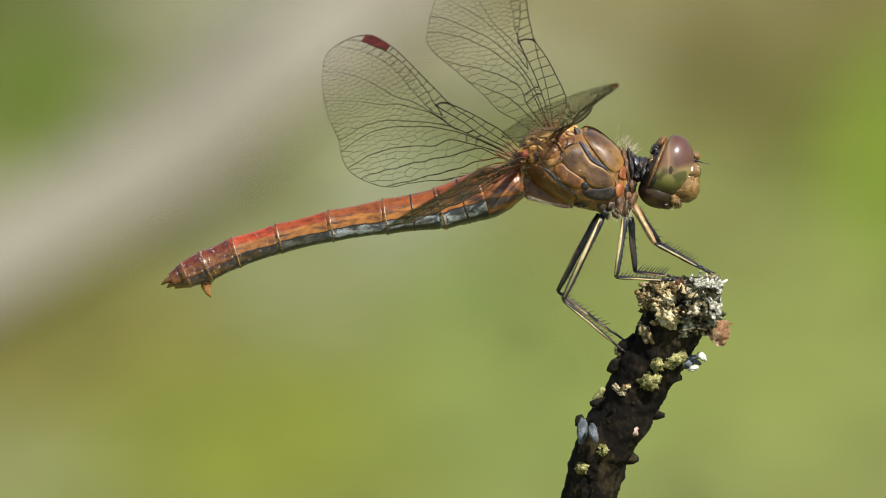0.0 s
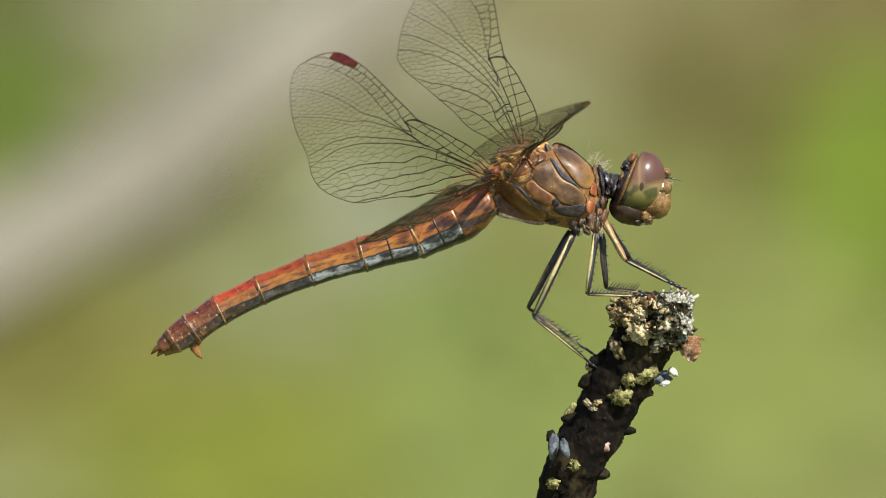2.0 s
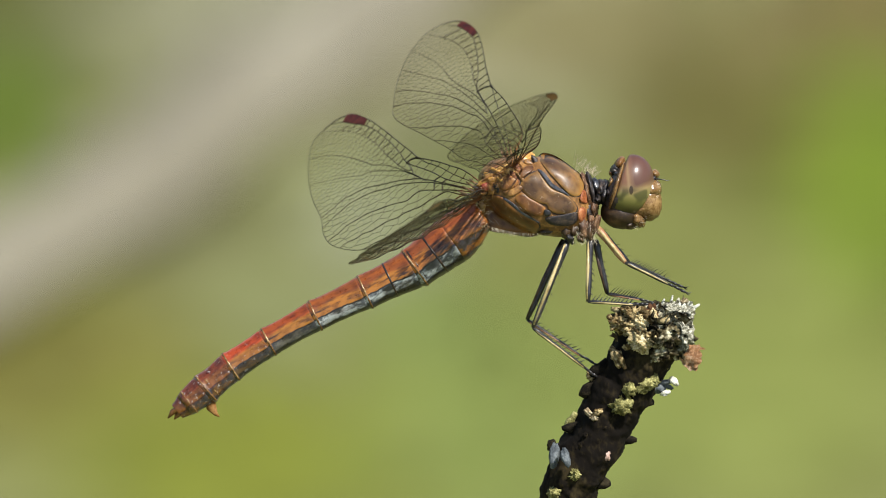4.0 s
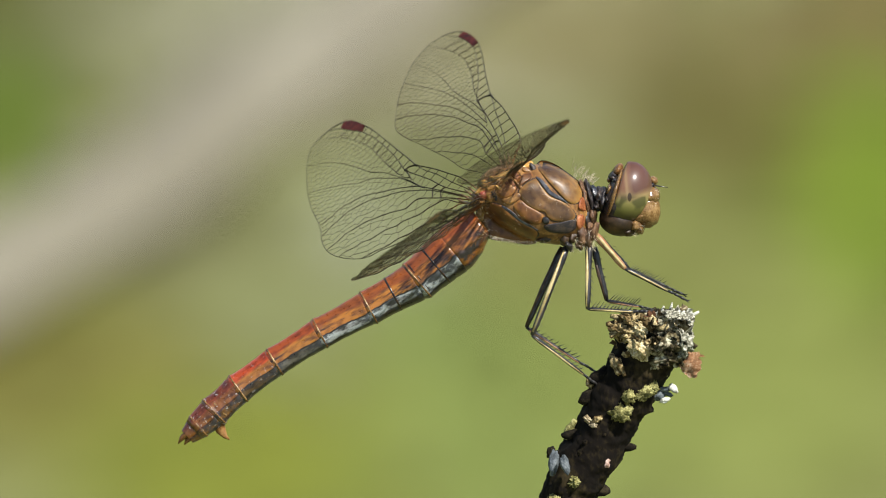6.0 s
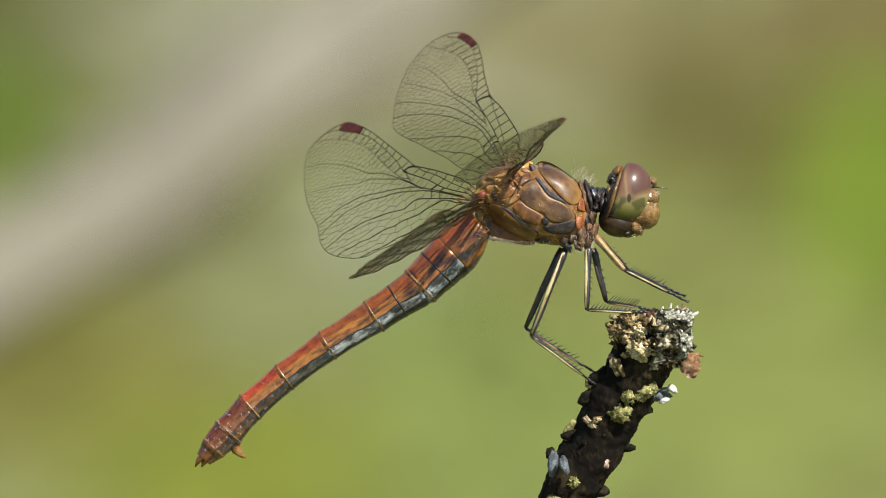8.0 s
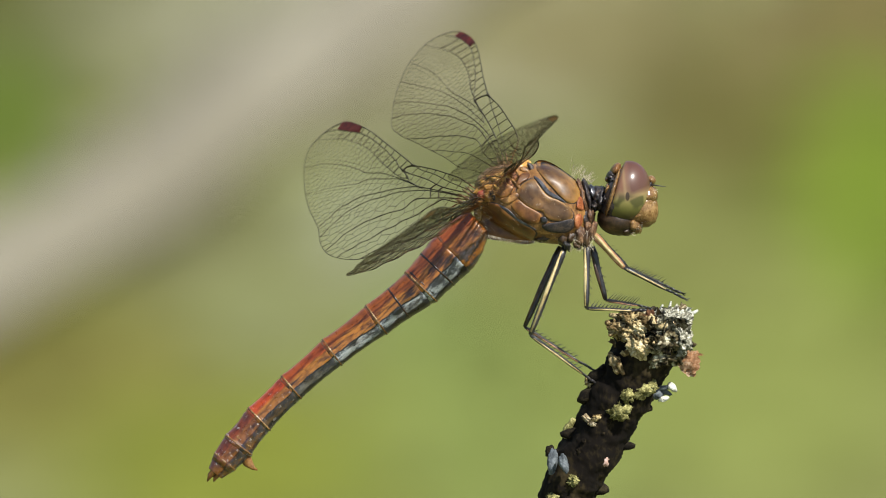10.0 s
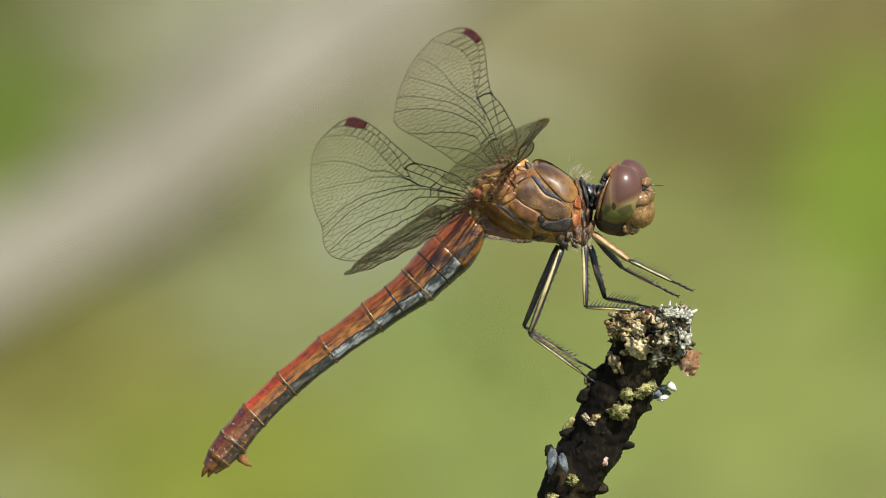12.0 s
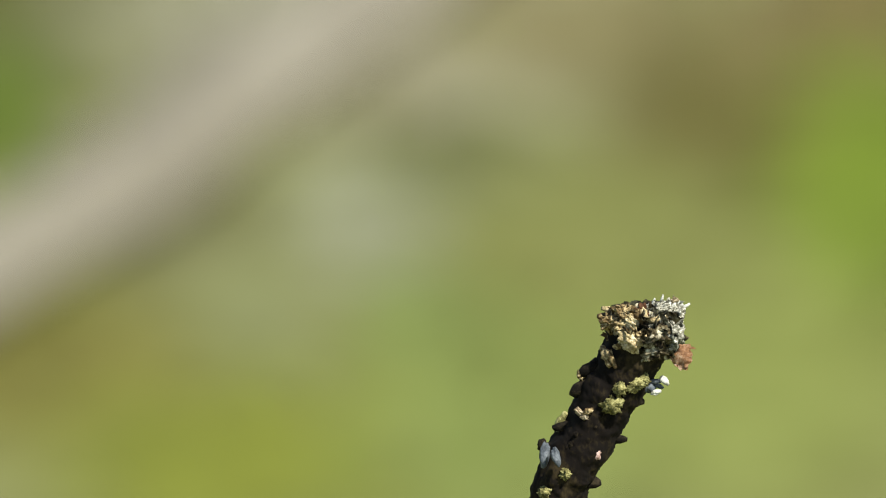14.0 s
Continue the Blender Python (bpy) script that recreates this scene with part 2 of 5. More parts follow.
def eye_material():
    """Brown above, green-yellow below, with a few dark false pupils and the grain of the facets."""
    k = Mat("compound_eye")
    z = k.math("MULTIPLY", k.axis(2), 1.0 / (56 * U))
    x = k.math("MULTIPLY", k.axis(0), 1.0 / (56 * U))
    w = k.math("MULTIPLY_ADD", k.noise(420, 3), 0.30, -0.15)
    v = k.math("MULTIPLY_ADD", k.math("ADD", z, w), 0.5, 0.5)
    col = k.ramp(v, [(0.0, (0.03, 0.024, 0.008)), (0.10, (0.07, 0.062, 0.016)), (0.22, (0.135, 0.130, 0.034)), (0.36, (0.235, 0.205, 0.070)),
                     (0.46, (0.25, 0.195, 0.080)), (0.52, (0.23, 0.15, 0.075)), (1.0, (0.18, 0.085, 0.060))])
    spots = k.ramp(k.noise(760, 1, 0.4), [(0.0, (1, 1, 1)), (0.40, (1, 1, 1)), (0.48, (0, 0, 0)), (1, (0, 0, 0))])
    low = k.ramp(v, [(0.18, (0, 0, 0)), (0.26, (1, 1, 1)), (0.42, (1, 1, 1)), (0.48, (0, 0, 0))])
    col = k.mix(k.math("MULTIPLY", k.math("MULTIPLY", spots, low), 0.85), col, (0.06, 0.060, 0.022))
    # tan behind, towards the rim, and a red-brown drop-shaped cap in front of it with a pale line round it
    bent = k.math("MULTIPLY_ADD", w, 0.5, x)
    tan = k.math("MULTIPLY", k.ramp(k.math("ADD", bent, 0.5), [(0.42, (1, 1, 1)), (0.66, (0, 0, 0))]), k.ramp(v, [(0.36, (0, 0, 0)), (0.56, (0.9, 0.9, 0.9))]))
    col = k.mix(tan, col, (0.175, 0.085, 0.050))
    below = k.math("ADD", k.math("MULTIPLY_ADD", x, -0.44, k.math("MULTIPLY_ADD", w, 0.4, z)), 0.24)
    behind = k.math("ADD", k.math("MULTIPLY_ADD", z, 0.136, k.math("MULTIPLY_ADD", w, 0.4, x)), -0.063)
    cap = k.math("ADD", k.math("SMOOTH_MIN", below, behind, 0.16), 0.5)
    col = k.mix(k.math("MULTIPLY", k.ramp(cap, [(0.36, (0, 0, 0)), (0.45, (1, 1, 1)), (0.54, (0, 0, 0))]), 0.55), col, (0.30, 0.21, 0.10))
    col = k.mix(k.ramp(cap, [(0.43, (0, 0, 0)), (0.66, (0.92, 0.92, 0.92))]), col, (0.082, 0.034, 0.023))
    dx = k.math("MULTIPLY_ADD", x, 1 / 0.075, -0.07 / 0.075)
    dz = k.math("MULTIPLY_ADD", z, 1 / 0.16, 0.15 / 0.16)
    dist = k.math("ADD", k.math("MULTIPLY", dx, dx), k.math("MULTIPLY", dz, dz))
    pupil = k.ramp(dist, [(0.5, (1, 1, 1)), (1.0, (0, 0, 0))])
    col = k.mix(k.math("MULTIPLY", pupil, 0.9), col, (0.030, 0.018, 0.012))
    k.base(col)
    vor = k.node("ShaderNodeTexVoronoi")
    vor.inputs["Scale"].default_value = 9000
    k.link(k.coord.outputs["Object"], vor.inputs["Vector"])
    k.bump(vor.outputs["Distance"], 0.06, 0.00001)
    k.set(0.5, 0.22, coat=0.5)
    k.p.inputs["Coat Roughness"].default_value = 0.21
    return k.m


EYE_MAT = eye_material()

BARK = mottled("twig_bark", (0.003, 0.0022, 0.0014), (0.007, 0.005, 0.003), (0.034, 0.025, 0.010), 420, 0.9, 0.8, 0.15, (1, 1, 0.6))


def crust_material():
    """Crusty lichen and rotten wood on the broken end: cream and olive scales, the shade in the gaps between them
    painted black.
    """
    k = Mat("twig_crust")
    patches = k.noise(420, 4, 0.65)
    scales = k.noise(950, 5, 0.7)
    tone = k.ramp(patches, [(0.36, (0.028, 0.030, 0.018)), (0.46, (0.075, 0.075, 0.042)), (0.54, (0.15, 0.12, 0.060)), (0.59, (0.32, 0.29, 0.18)), (0.65, (0.66, 0.63, 0.46))])
    # shade of the bump's hollows, multiplied into the colour
    gaps = k.ramp(scales, [(0.43, (0.03, 0.026, 0.02)), (0.51, (0.40, 0.37, 0.33)), (0.60, (1, 1, 1))])
    k.base(k.mix(1.0, tone, gaps, "MULTIPLY"))
    k.bump(scales, 1.0, 0.00012)
    k.set(0.9, 0.15)
    return k.m


CRUST = crust_material()
KNOB = mottled("twig_knob", (0.004, 0.0035, 0.003), (0.011, 0.009, 0.006), (0.045, 0.036, 0.020), 1500, 0.95, 1.0, 0.1)
FLAKE = mottled("bark_flake", (0.06, 0.042, 0.02), (0.25, 0.19, 0.105), (0.52, 0.45, 0.30), 1700, 0.8, 0.9, 0.3)
LICHEN = mottled("pale_lichen", (0.030, 0.028, 0.010), (0.15, 0.14, 0.045), (0.48, 0.45, 0.19), 1900, 0.85, 1.0, 0.2)
BLUE_LICHEN = mottled("blue_grey_lichen", (0.028, 0.033, 0.036), (0.075, 0.088, 0.096), (0.17, 0.19, 0.20), 900, 0.8, 0.6, 0.3)
TAN_WOOD = mottled("rotten_wood", (0.014, 0.009, 0.004), (0.12, 0.080, 0.030), (0.54, 0.43, 0.22), 560, 0.85, 0.9, 0.2)
RUST_WOOD = mottled("red_rotten_wood", (0.022, 0.010, 0.005), (0.105, 0.046, 0.020), (0.28, 0.15, 0.075), 800, 0.85, 0.8, 0.2)
CREAM_WOOD = mottled("torn_wood", (0.10, 0.070, 0.030), (0.42, 0.34, 0.17), (0.78, 0.70, 0.48), 1100, 0.8, 0.8, 0.2)
WHITE_LICHEN = mottled("white_lichen", (0.14, 0.145, 0.12), (0.46, 0.46, 0.38), (0.78, 0.78, 0.68), 1500, 0.8, 0.8, 0.3)
GREY_MOSS = mottled("grey_lichen", (0.014, 0.014, 0.011), (0.17, 0.165, 0.115), (0.72, 0.70, 0.58), 2300, 0.9, 1.0, 0.2)
ORANGE_FLAKE = mottled("orange_flake", (0.17, 0.085, 0.042), (0.40, 0.205, 0.090), (0.56, 0.41, 0.28), 1100, 0.7, 0.7, 0.3)
PINK_KNOB = mottled("pink_bud", (0.15, 0.08, 0.06), (0.4, 0.25, 0.2), (0.6, 0.45, 0.38), 1500, 0.75, 0.8, 0.3)


# ---- building helpers ----
def mesh_of(name, bm, mats, smooth=True):
    me = bpy.data.meshes.new(name)
    bm.normal_update()
    bm.to_mesh(me)
    bm.free()
    for p in me.polygons:
        p.use_smooth = smooth
    for m in (mats if isinstance(mats, (list, tuple)) else [mats]):
        me.materials.append(m)
    return me


def part(name, bm, mats, parent, label="", m=None, smooth=True):
    bmesh.ops.recalc_face_normals(bm, faces=bm.faces[:])
    ob = new(name, mesh_of(name, bm, mats, smooth))
    ob.parent = parent
    if m is not None:
        ob.matrix_basis = m
    if label:
        ob["label"] = label
    return ob


def grid_faces(bm, rows, closed=True, mat=0):
    n = len(rows[0])
    for a, b in zip(rows, rows[1:]):
        for i in range(n if closed else n - 1):
            j = (i + 1) % n
            f = bm.faces.new((a[i], a[j], b[j], b[i]))
            f.material_index = mat


def tube(bm, pts, radii, sides=8, flat=1.0, mat=0, caps=True):
    """A tapered tube along points; flat squeezes it along its second cross axis."""
    rows = []
    pts = [Vector(p) for p in pts]
    for i, (p, r) in enumerate(zip(pts, radii)):
        d = (pts[min(i + 1, len(pts) - 1)] - pts[max(i - 1, 0)]).normalized()
        s = d.cross(Vector((0, 1, 0)))
        s = s.normalized() if s.length > 1e-6 else Vector((1, 0, 0))
        t = s.cross(d)
        rows.append([bm.verts.new(p + (s * math.cos(a) + t * math.sin(a) * flat) * r) for a in (2 * math.pi * k / sides for k in range(sides))])
    grid_faces(bm, rows, mat=mat)
    if caps:
        for row in (rows[0], rows[-1]):
            f = bm.faces.new(row)
            f.material_index = mat
    return rows


def ball(bm, centre, radii, turn=None, seg=28, ring=18, mat=0, shape=None):
    """An ellipsoid, optionally reshaped by shape(unit vector) -> factor."""
    rows = []
    c = Vector(centre)
    for i in range(ring + 1):
        th = math.pi * (0.012 + 0.976 * i / ring)
        row = []
        for k in range(seg):
            ph = 2 * math.pi * k / seg
            n = Vector((math.sin(th) * math.cos(ph), math.sin(th) * math.sin(ph), math.cos(th)))
            f = shape(n) if shape else 1.0
            v = Vector((n.x * radii[0], n.y * radii[1], n.z * radii[2])) * f
            if turn is not None:
                v = turn @ v
            row.append(bm.verts.new(c + v))
        rows.append(row)
    grid_faces(bm, rows, mat=mat)
    for row in (rows[0], rows[-1]):
        f = bm.faces.new(row)
        f.material_index = mat


def lean(deg):
    """A turn that lifts +X towards +Z."""
    return Matrix.Rotation(-radians(deg), 3, "Y")


def lump(bm, centre, radii, seed, rough=0.35, turn=None, seg=14, ring=10, freq=1.6):
    off = Vector((seed * 3.1, seed * 1.7, seed * 2.3))
    ball(bm, centre, radii, turn, seg, ring, shape=lambda n: 1 + rough * (noise.noise(n * freq + off) + 0.6 * noise.noise(n * freq * 2.7 + off)))


# ---- ground, far out of focus ----
def patch(k, col, x, y, rx, ry, tone):
    """Lays a soft-edged patch of moss, thatch, soil or painted branch shade into the turf's colour, at its place on the
    ground.
    """
    mp = k.node("ShaderNodeMapping")
    mp.vector_type = "TEXTURE"
    mp.inputs["Location"].default_value = (x, y, 0)
    mp.inputs["Scale"].default_value = (rx * 1.25, ry * 1.25, 1)
    k.link(k.coord.outputs["Object"], mp.inputs[0])
    warp = k.node("ShaderNodeTexNoise")
    warp.inputs["Scale"].default_value, warp.inputs["Detail"].default_value = 70, 3
    k.link(k.coord.outputs["Object"], warp.inputs["Vector"])
    add = k.node("ShaderNodeVectorMath")
    add.operation = "MULTIPLY_ADD"
    k.link(warp.outputs["Color"], add.inputs[0])
    add.inputs[1].default_value = (1.0, 1.0, 0)
    add.inputs[2].default_value = (-0.5, -0.5, 0)
    both = k.node("ShaderNodeVectorMath")
    both.operation = "ADD"
    k.link(mp.outputs[0], both.inputs[0])
    k.link(add.outputs[0], both.inputs[1])
    gr = k.node("ShaderNodeTexGradient")
    gr.gradient_type = "SPHERICAL"
    k.link(both.outputs[0], gr.inputs[0])
    f = k.ramp(gr.outputs["Fac"], [(0.0, (0, 0, 0)), (0.55, (0.92, 0.92, 0.92))])
    return k.mix(f, col, tone)


def ground_material():
    k = Mat("meadow_turf")
    mid = k.noise(170, 3, 0.6)
    col = k.ramp(k.noise(14, 3, 0.55), [(0.36, (0.115, 0.118, 0.030)), (0.5, (0.138, 0.150, 0.042)), (0.66, (0.155, 0.163, 0.058))])
    col = patch(k, col, -0.062, 1.818, 0.036, 0.064, (0.056, 0.060, 0.009))
    col = patch(k, col, -0.068, 1.763, 0.011, 0.040, (0.066, 0.096, 0.010))
    col = patch(k, col, -0.004, 1.812, 0.056, 0.058, (0.225, 0.220, 0.140))
    col = patch(k, col, -0.013, 1.772, 0.020, 0.026, (0.182, 0.173, 0.102))
    col = patch(k, col, 0.028, 1.806, 0.030, 0.035, (0.143, 0.127, 0.051))
    col = patch(k, col, 0.044, 1.763, 0.022, 0.042, (0.080, 0.070, 0.016))
    col = patch(k, col, 0.067, 1.805, 0.020, 0.034, (0.115, 0.088, 0.030))
    col = patch(k, col, 0.068, 1.722, 0.017, 0.066, (0.100, 0.146, 0.010))
    col = patch(k, col, -0.011, 1.714, 0.014, 0.034, (0.190, 0.200, 0.120))
    # these two patches paint the branch's soft shadow into the turf's colour
    col = patch(k, col, 0.003, 1.741, 0.012, 0.022, (0.082, 0.088, 0.030))
    col = patch(k, col, -0.042, 1.712, 0.020, 0.026, (0.106, 0.106, 0.048))
    col = patch(k, col, -0.027, 1.674, 0.013, 0.030, (0.152, 0.164, 0.066))
    col = patch(k, col, -0.060, 1.645, 0.026, 0.034, (0.112, 0.104, 0.022))
    col = patch(k, col, -0.028, 1.606, 0.032, 0.040, (0.132, 0.150, 0.016))
    col = patch(k, col, 0.010, 1.625, 0.026, 0.055, (0.132, 0.166, 0.038))
    col = patch(k, col, 0.046, 1.642, 0.030, 0.060, (0.150, 0.176, 0.040))
    col = patch(k, col, 0.032, 1.706, 0.022, 0.040, (0.128, 0.138, 0.036))
    col = patch(k, col, -0.002, 1.674, 0.011, 0.020, (0.124, 0.158, 0.040))
    col = k.mix(0.55, col, k.ramp(k.noise(75, 3, 0.6), [(0.42, (0.68, 0.66, 0.56)), (0.5, (0.98, 0.98, 0.98)), (0.58, (1.2, 1.17, 1.25))]), "MULTIPLY")
    col = k.mix(0.15, col, k.ramp(mid, [(0.3, (0.6, 0.6, 0.55)), (0.7, (1, 1, 1))]), "MULTIPLY")
    k.base(col)
    k.bump(mid, 0.1, 0.002)
    k.set(0.9, 0.15)
    return k.m


gb = bmesh.new()
N = 60
grid = []
for j in range(N + 1):
    row = []
    for i in range(N + 1):
        a, b = (i / N - 0.5) * 2, (j / N - 0.5) * 2
        x, y = math.copysign(abs(a) ** 5, a) * 400 + a * 1.5, math.copysign(abs(b) ** 5, b) * 400 + b * 1.5 + 1.5
        row.append(gb.verts.new((x, y, 0.004 * noise.noise(Vector((x, y, 0)) * 6))))
    grid.append(row)
grid_faces(gb, grid, closed=False)
ground = new("ground", mesh_of("ground", gb, ground_material()))
tagged(ground, "sunlit green meadow turf, far out of focus", "ground", kind="structure")


def build_branch():
    """A bleached fallen branch that lies across the turf."""
    way = [(-0.1560, 1.4885), (-0.1160, 1.5805), (-0.0862, 1.6445), (-0.0619, 1.6885), (-0.0453, 1.7160), (-0.0369, 1.7397), (-0.0284, 1.7612), (-0.0185, 1.7825), (-0.0065, 1.8085), (0.0080, 1.8385), (0.0280, 1.8765), (0.0560, 1.9215)]
    bm = bmesh.new()
    pts, rad = [], []
    for (x0, y0), (x1, y1) in zip(way, way[1:]):
        for i in range(10):
            f = i / 10
            x, y = x0 + (x1 - x0) * f, y0 + (y1 - y0) * f
            q = noise.noise(Vector((x, y, 0)) * 30)
            pts.append((x, y, 0.0060 + 0.001 * q))
            rad.append(0.0108 + 0.0010 * q)
    rows = []
    for i, (p, r) in enumerate(zip(pts, rad)):
        d = (Vector(pts[min(i + 1, len(pts) - 1)]) - Vector(pts[max(i - 1, 0)])).normalized()
        s = d.cross(Vector((0, 0, 1))).normalized()
        t = s.cross(d)
        rows.append([bm.verts.new(Vector(p) + (s * math.cos(a) + t * math.sin(a) * 0.6) * r * (1 + 0.08 * noise.noise(Vector((math.cos(a) * 2, math.sin(a) * 2, i * 0.15)))))
                     for a in (2 * math.pi * k / 20 for k in range(20))])
    grid_faces(bm, rows)
    bm.faces.new(rows[0])
    bm.faces.new(rows[-1])
    wood = mottled("bleached_wood", (0.132, 0.119, 0.081), (0.187, 0.171, 0.123), (0.230, 0.212, 0.157), 60, 0.85, 0.5, 0.2, (1, 0.25, 1))
    branch = tagged(new("fallen_branch"), "bleached grey-beige fallen branch lying on the turf", "branch")
    part("stem", bm, wood, branch)
    for i, (x, y, r) in enumerate(((-0.053, 1.714, 0.006), (-0.122, 1.545, 0.007), (0.006, 1.846, 0.006))):
        bm = bmesh.new()
        lump(bm, (x, y, 0.008), (r, r * 1.4, r * 0.9), i + 3, 0.4, None, 16, 12)
        part("knot", bm, wood, branch)


build_branch()


def build_grass():
    """Short blades all over the stretch of turf behind the twig."""
    k = Mat("grass_blade")
    geo = k.node("ShaderNodeNewGeometry")
    k.base(k.ramp(geo.outputs["Random Per Island"], [(0.0, (0.118, 0.132, 0.037)), (0.5, (0.13, 0.150, 0.040)), (0.8, (0.145, 0.158, 0.050)), (1.0, (0.16, 0.158, 0.062))]))
    k.set(0.9, 0.05)
    rng = random.Random(21)
    verts, faces = [], []
    for i in range(800):
        x, y = rng.uniform(-0.16, 0.16), rng.uniform(1.36, 2.05)
        h, w, a = rng.uniform(0.004, 0.010), rng.uniform(0.0008, 0.0016), rng.uniform(0, 6.28)
        c, s = math.cos(a), math.sin(a)
        b = len(verts)
        lx, ly = rng.uniform(-0.6, 0.6) * h, rng.uniform(-0.6, 0.6) * h
        for f, ww in ((0, 1), (0.5, 0.85), (1, 0.12)):
            for sgn in (-1, 1):
                verts.append((x + lx * f * f + sgn * w * ww * c, y + ly * f * f + sgn * w * ww * s, -0.003 + (h + 0.003) * f * (1 - 0.2 * f)))
        faces += [(b, b + 1, b + 3, b + 2), (b + 2, b + 3, b + 5, b + 4)]
    me = bpy.data.meshes.new("grass")
    me.from_pydata(verts, [], faces)
    me.materials.append(k.m)
    tagged(new("grass", me), "short green and straw-coloured grass blades", "grass", kind="stuff")


build_grass()


# ---- twig ----
def axis_point(f):
    """The twig's middle line from its broken top (0) to the foot of the view (1) and on down to the turf."""
    return at(1160 - 144 * f + 9 * math.sin(f * 5) - 7 * math.exp(-((f - 0.55) / 0.2) ** 2) - 12 * math.exp(-((f - 0.88) / 0.13) ** 2), 556 + 332 * f, -18 + 70 * f)


def twig_radius(f):
    return 49 + 10 * math.exp(-((f - 0.17) / 0.2) ** 2)


def on_bark(x, y, sink=0.0):
    """The place on the bark's camera side over a point of the side view, pushed in by some units."""
    f = (y - 556) / 332
    p = axis_point(f)
    u = ((at(x, y, 0) - p).x / U) * 0.9
    return at(x, y, -18 + 70 * f - math.sqrt(max(twig_radius(f) ** 2 - u * u, 0)) + sink)


twig = tagged(new("twig"), "dark dead twig with broken, lichen-crusted top end", "twig")
twig.matrix_basis = W


def build_twig():
    bm = bmesh.new()
    rows = []
    inv = W.inverted()
    low = axis_point(1.15)
    foot = inv @ Vector((-0.10, -0.02, -0.02))
    n_top, n_low, sides = 130, 40, 56
    for i in range(n_top + n_low):
        if i < n_top:
            f = 0.05 + i / (n_top - 1) * 1.10
            p, q = axis_point(f), axis_point(f + 0.02)
            r = twig_radius(f) * (0.75 + 0.25 * min(1, f / 0.08)) * U
        else:
            g = (i - n_top + 1) / n_low
            d = axis_point(1.15) - axis_point(1.0)
            p = low.lerp(foot, g) + d.normalized() * 0.1 * g * (1 - g)
            q = low.lerp(foot, g + 0.02) + d.normalized() * 0.1 * (g + 0.02) * (0.98 - g)
            r = (51 + 30 * g) * U
        d = (q - p).normalized()
        s = d.cross(Vector((0, 1, 0))).normalized()
        t = s.cross(d)
        row = []
        for k in range(sides):
            a = 2 * math.pi * k / sides
            w = (s * math.cos(a) + t * math.sin(a))
            v = p + w * r
            h = noise.noise(v * 260) * 0.16 + noise.noise(v * 620) * 0.12 + 0.07 * noise.noise(v * 1500) + 0.05 * abs(noise.noise(v * 3800)) + 0.03 * noise.noise(v * 7000)
            row.append(bm.verts.new(p + w * r * (1 + h)))
        rows.append(row)
    grid_faces(bm, rows)
    top = bm.verts.new(axis_point(0.03))
    for k in range(sides):
        bm.faces.new((rows[0][(k + 1) % sides], rows[0][k], top))
    bm.faces.new(rows[-1])
    part("bark", bm, BARK, twig, "nearly black rough bark")

    def bits(name, mat, label, spots, sink=2.0):
        """Lumps half sunk in the bark; size along and across, and the tilt, are given for each."""
        for i, (x, y, rx, rz, deg) in enumerate(spots):
            b = bmesh.new()
            lump(b, (0, 0, 0), (rx * U, min(rx, rz) * 0.8 * U, rz * U), i * 2.3 + len(name), 0.5, lean(deg), 22, 15, 1.25)
            part(name, b, mat, twig, label, Matrix.Translation(on_bark(x, y, sink)))

    def stubs(spots):
        """Short side shoots that broke off: a stalk out of the bark with a swollen end."""
        for i, (x, y, dx, dy, r) in enumerate(spots):
            b = bmesh.new()
            p, e = at(x, y, -18 + 70 * (y - 556) / 332), at(x + dx, y + dy, -24 + 70 * (y - 556) / 332)
            tube(b, [p, p.lerp(e, 0.4), p.lerp(e, 0.75), e], [r * 1.7 * U, r * 1.25 * U, r * 0.95 * U, r * 0.5 * U], 14)
            for v in b.verts:
                v.co += Vector((noise.noise(v.co * 1500), noise.noise(v.co * 1500 + Vector((9, 0, 0))), noise.noise(v.co * 1500 + Vector((0, 9, 0))))) * r * 0.4 * U
            part("bud_knob", b, KNOB, twig, "small dark bud scar")

    stubs([(1120, 716, 34, 8, 11), (1085, 789, 40, 1, 8), (1042, 866, 36, 2, 10), (1058, 698, -36, 9, 12), (1074, 662, -34, 10, 11), (1110, 696, 40, 24, 9),
           (1030, 766, -36, 4, 9), (1000, 872, -34, 14, 10), (1008, 806, -40, -2, 9), (1100, 756, 28, -6, 7)])

    def crusty(name, mat, label, where, radii, deg, seed, amp, seg=64, ring=44, fine=0.28):
        """A crumbling mass: a swelling broken up at four scales."""
        b = bmesh.new()
        off = Vector((seed * 5.3, seed * 2.1, seed))

        def shape(n):
            v = n * 2.2 + off
            return 1 + amp * (noise.noise(v) * 0.9 + noise.noise(v * 2.3) * 0.7 + abs(noise.noise(v * 4.7)) * 0.5 + noise.noise(v * 9.5) * fine)

        ball(b, (0, 0, 0), [r * U for r in radii], lean(deg), seg, ring, shape=shape)
        part(name, b, mat, twig, label, Matrix.Translation(where))

    def on_crown(x, y, sink=0.0):
        u, v = (x - 1152) / 72, (y - 600) / 58
        return at(x, y, -20 - 56 * math.sqrt(max(0.0, 1 - u * u - v * v)) + sink)

    crusty("crown", CRUST, "crumbling broken end crusted with lichen", at(1154, 588, -18), (62, 50, 36), -10, 1.0, 0.36, 120, 80)
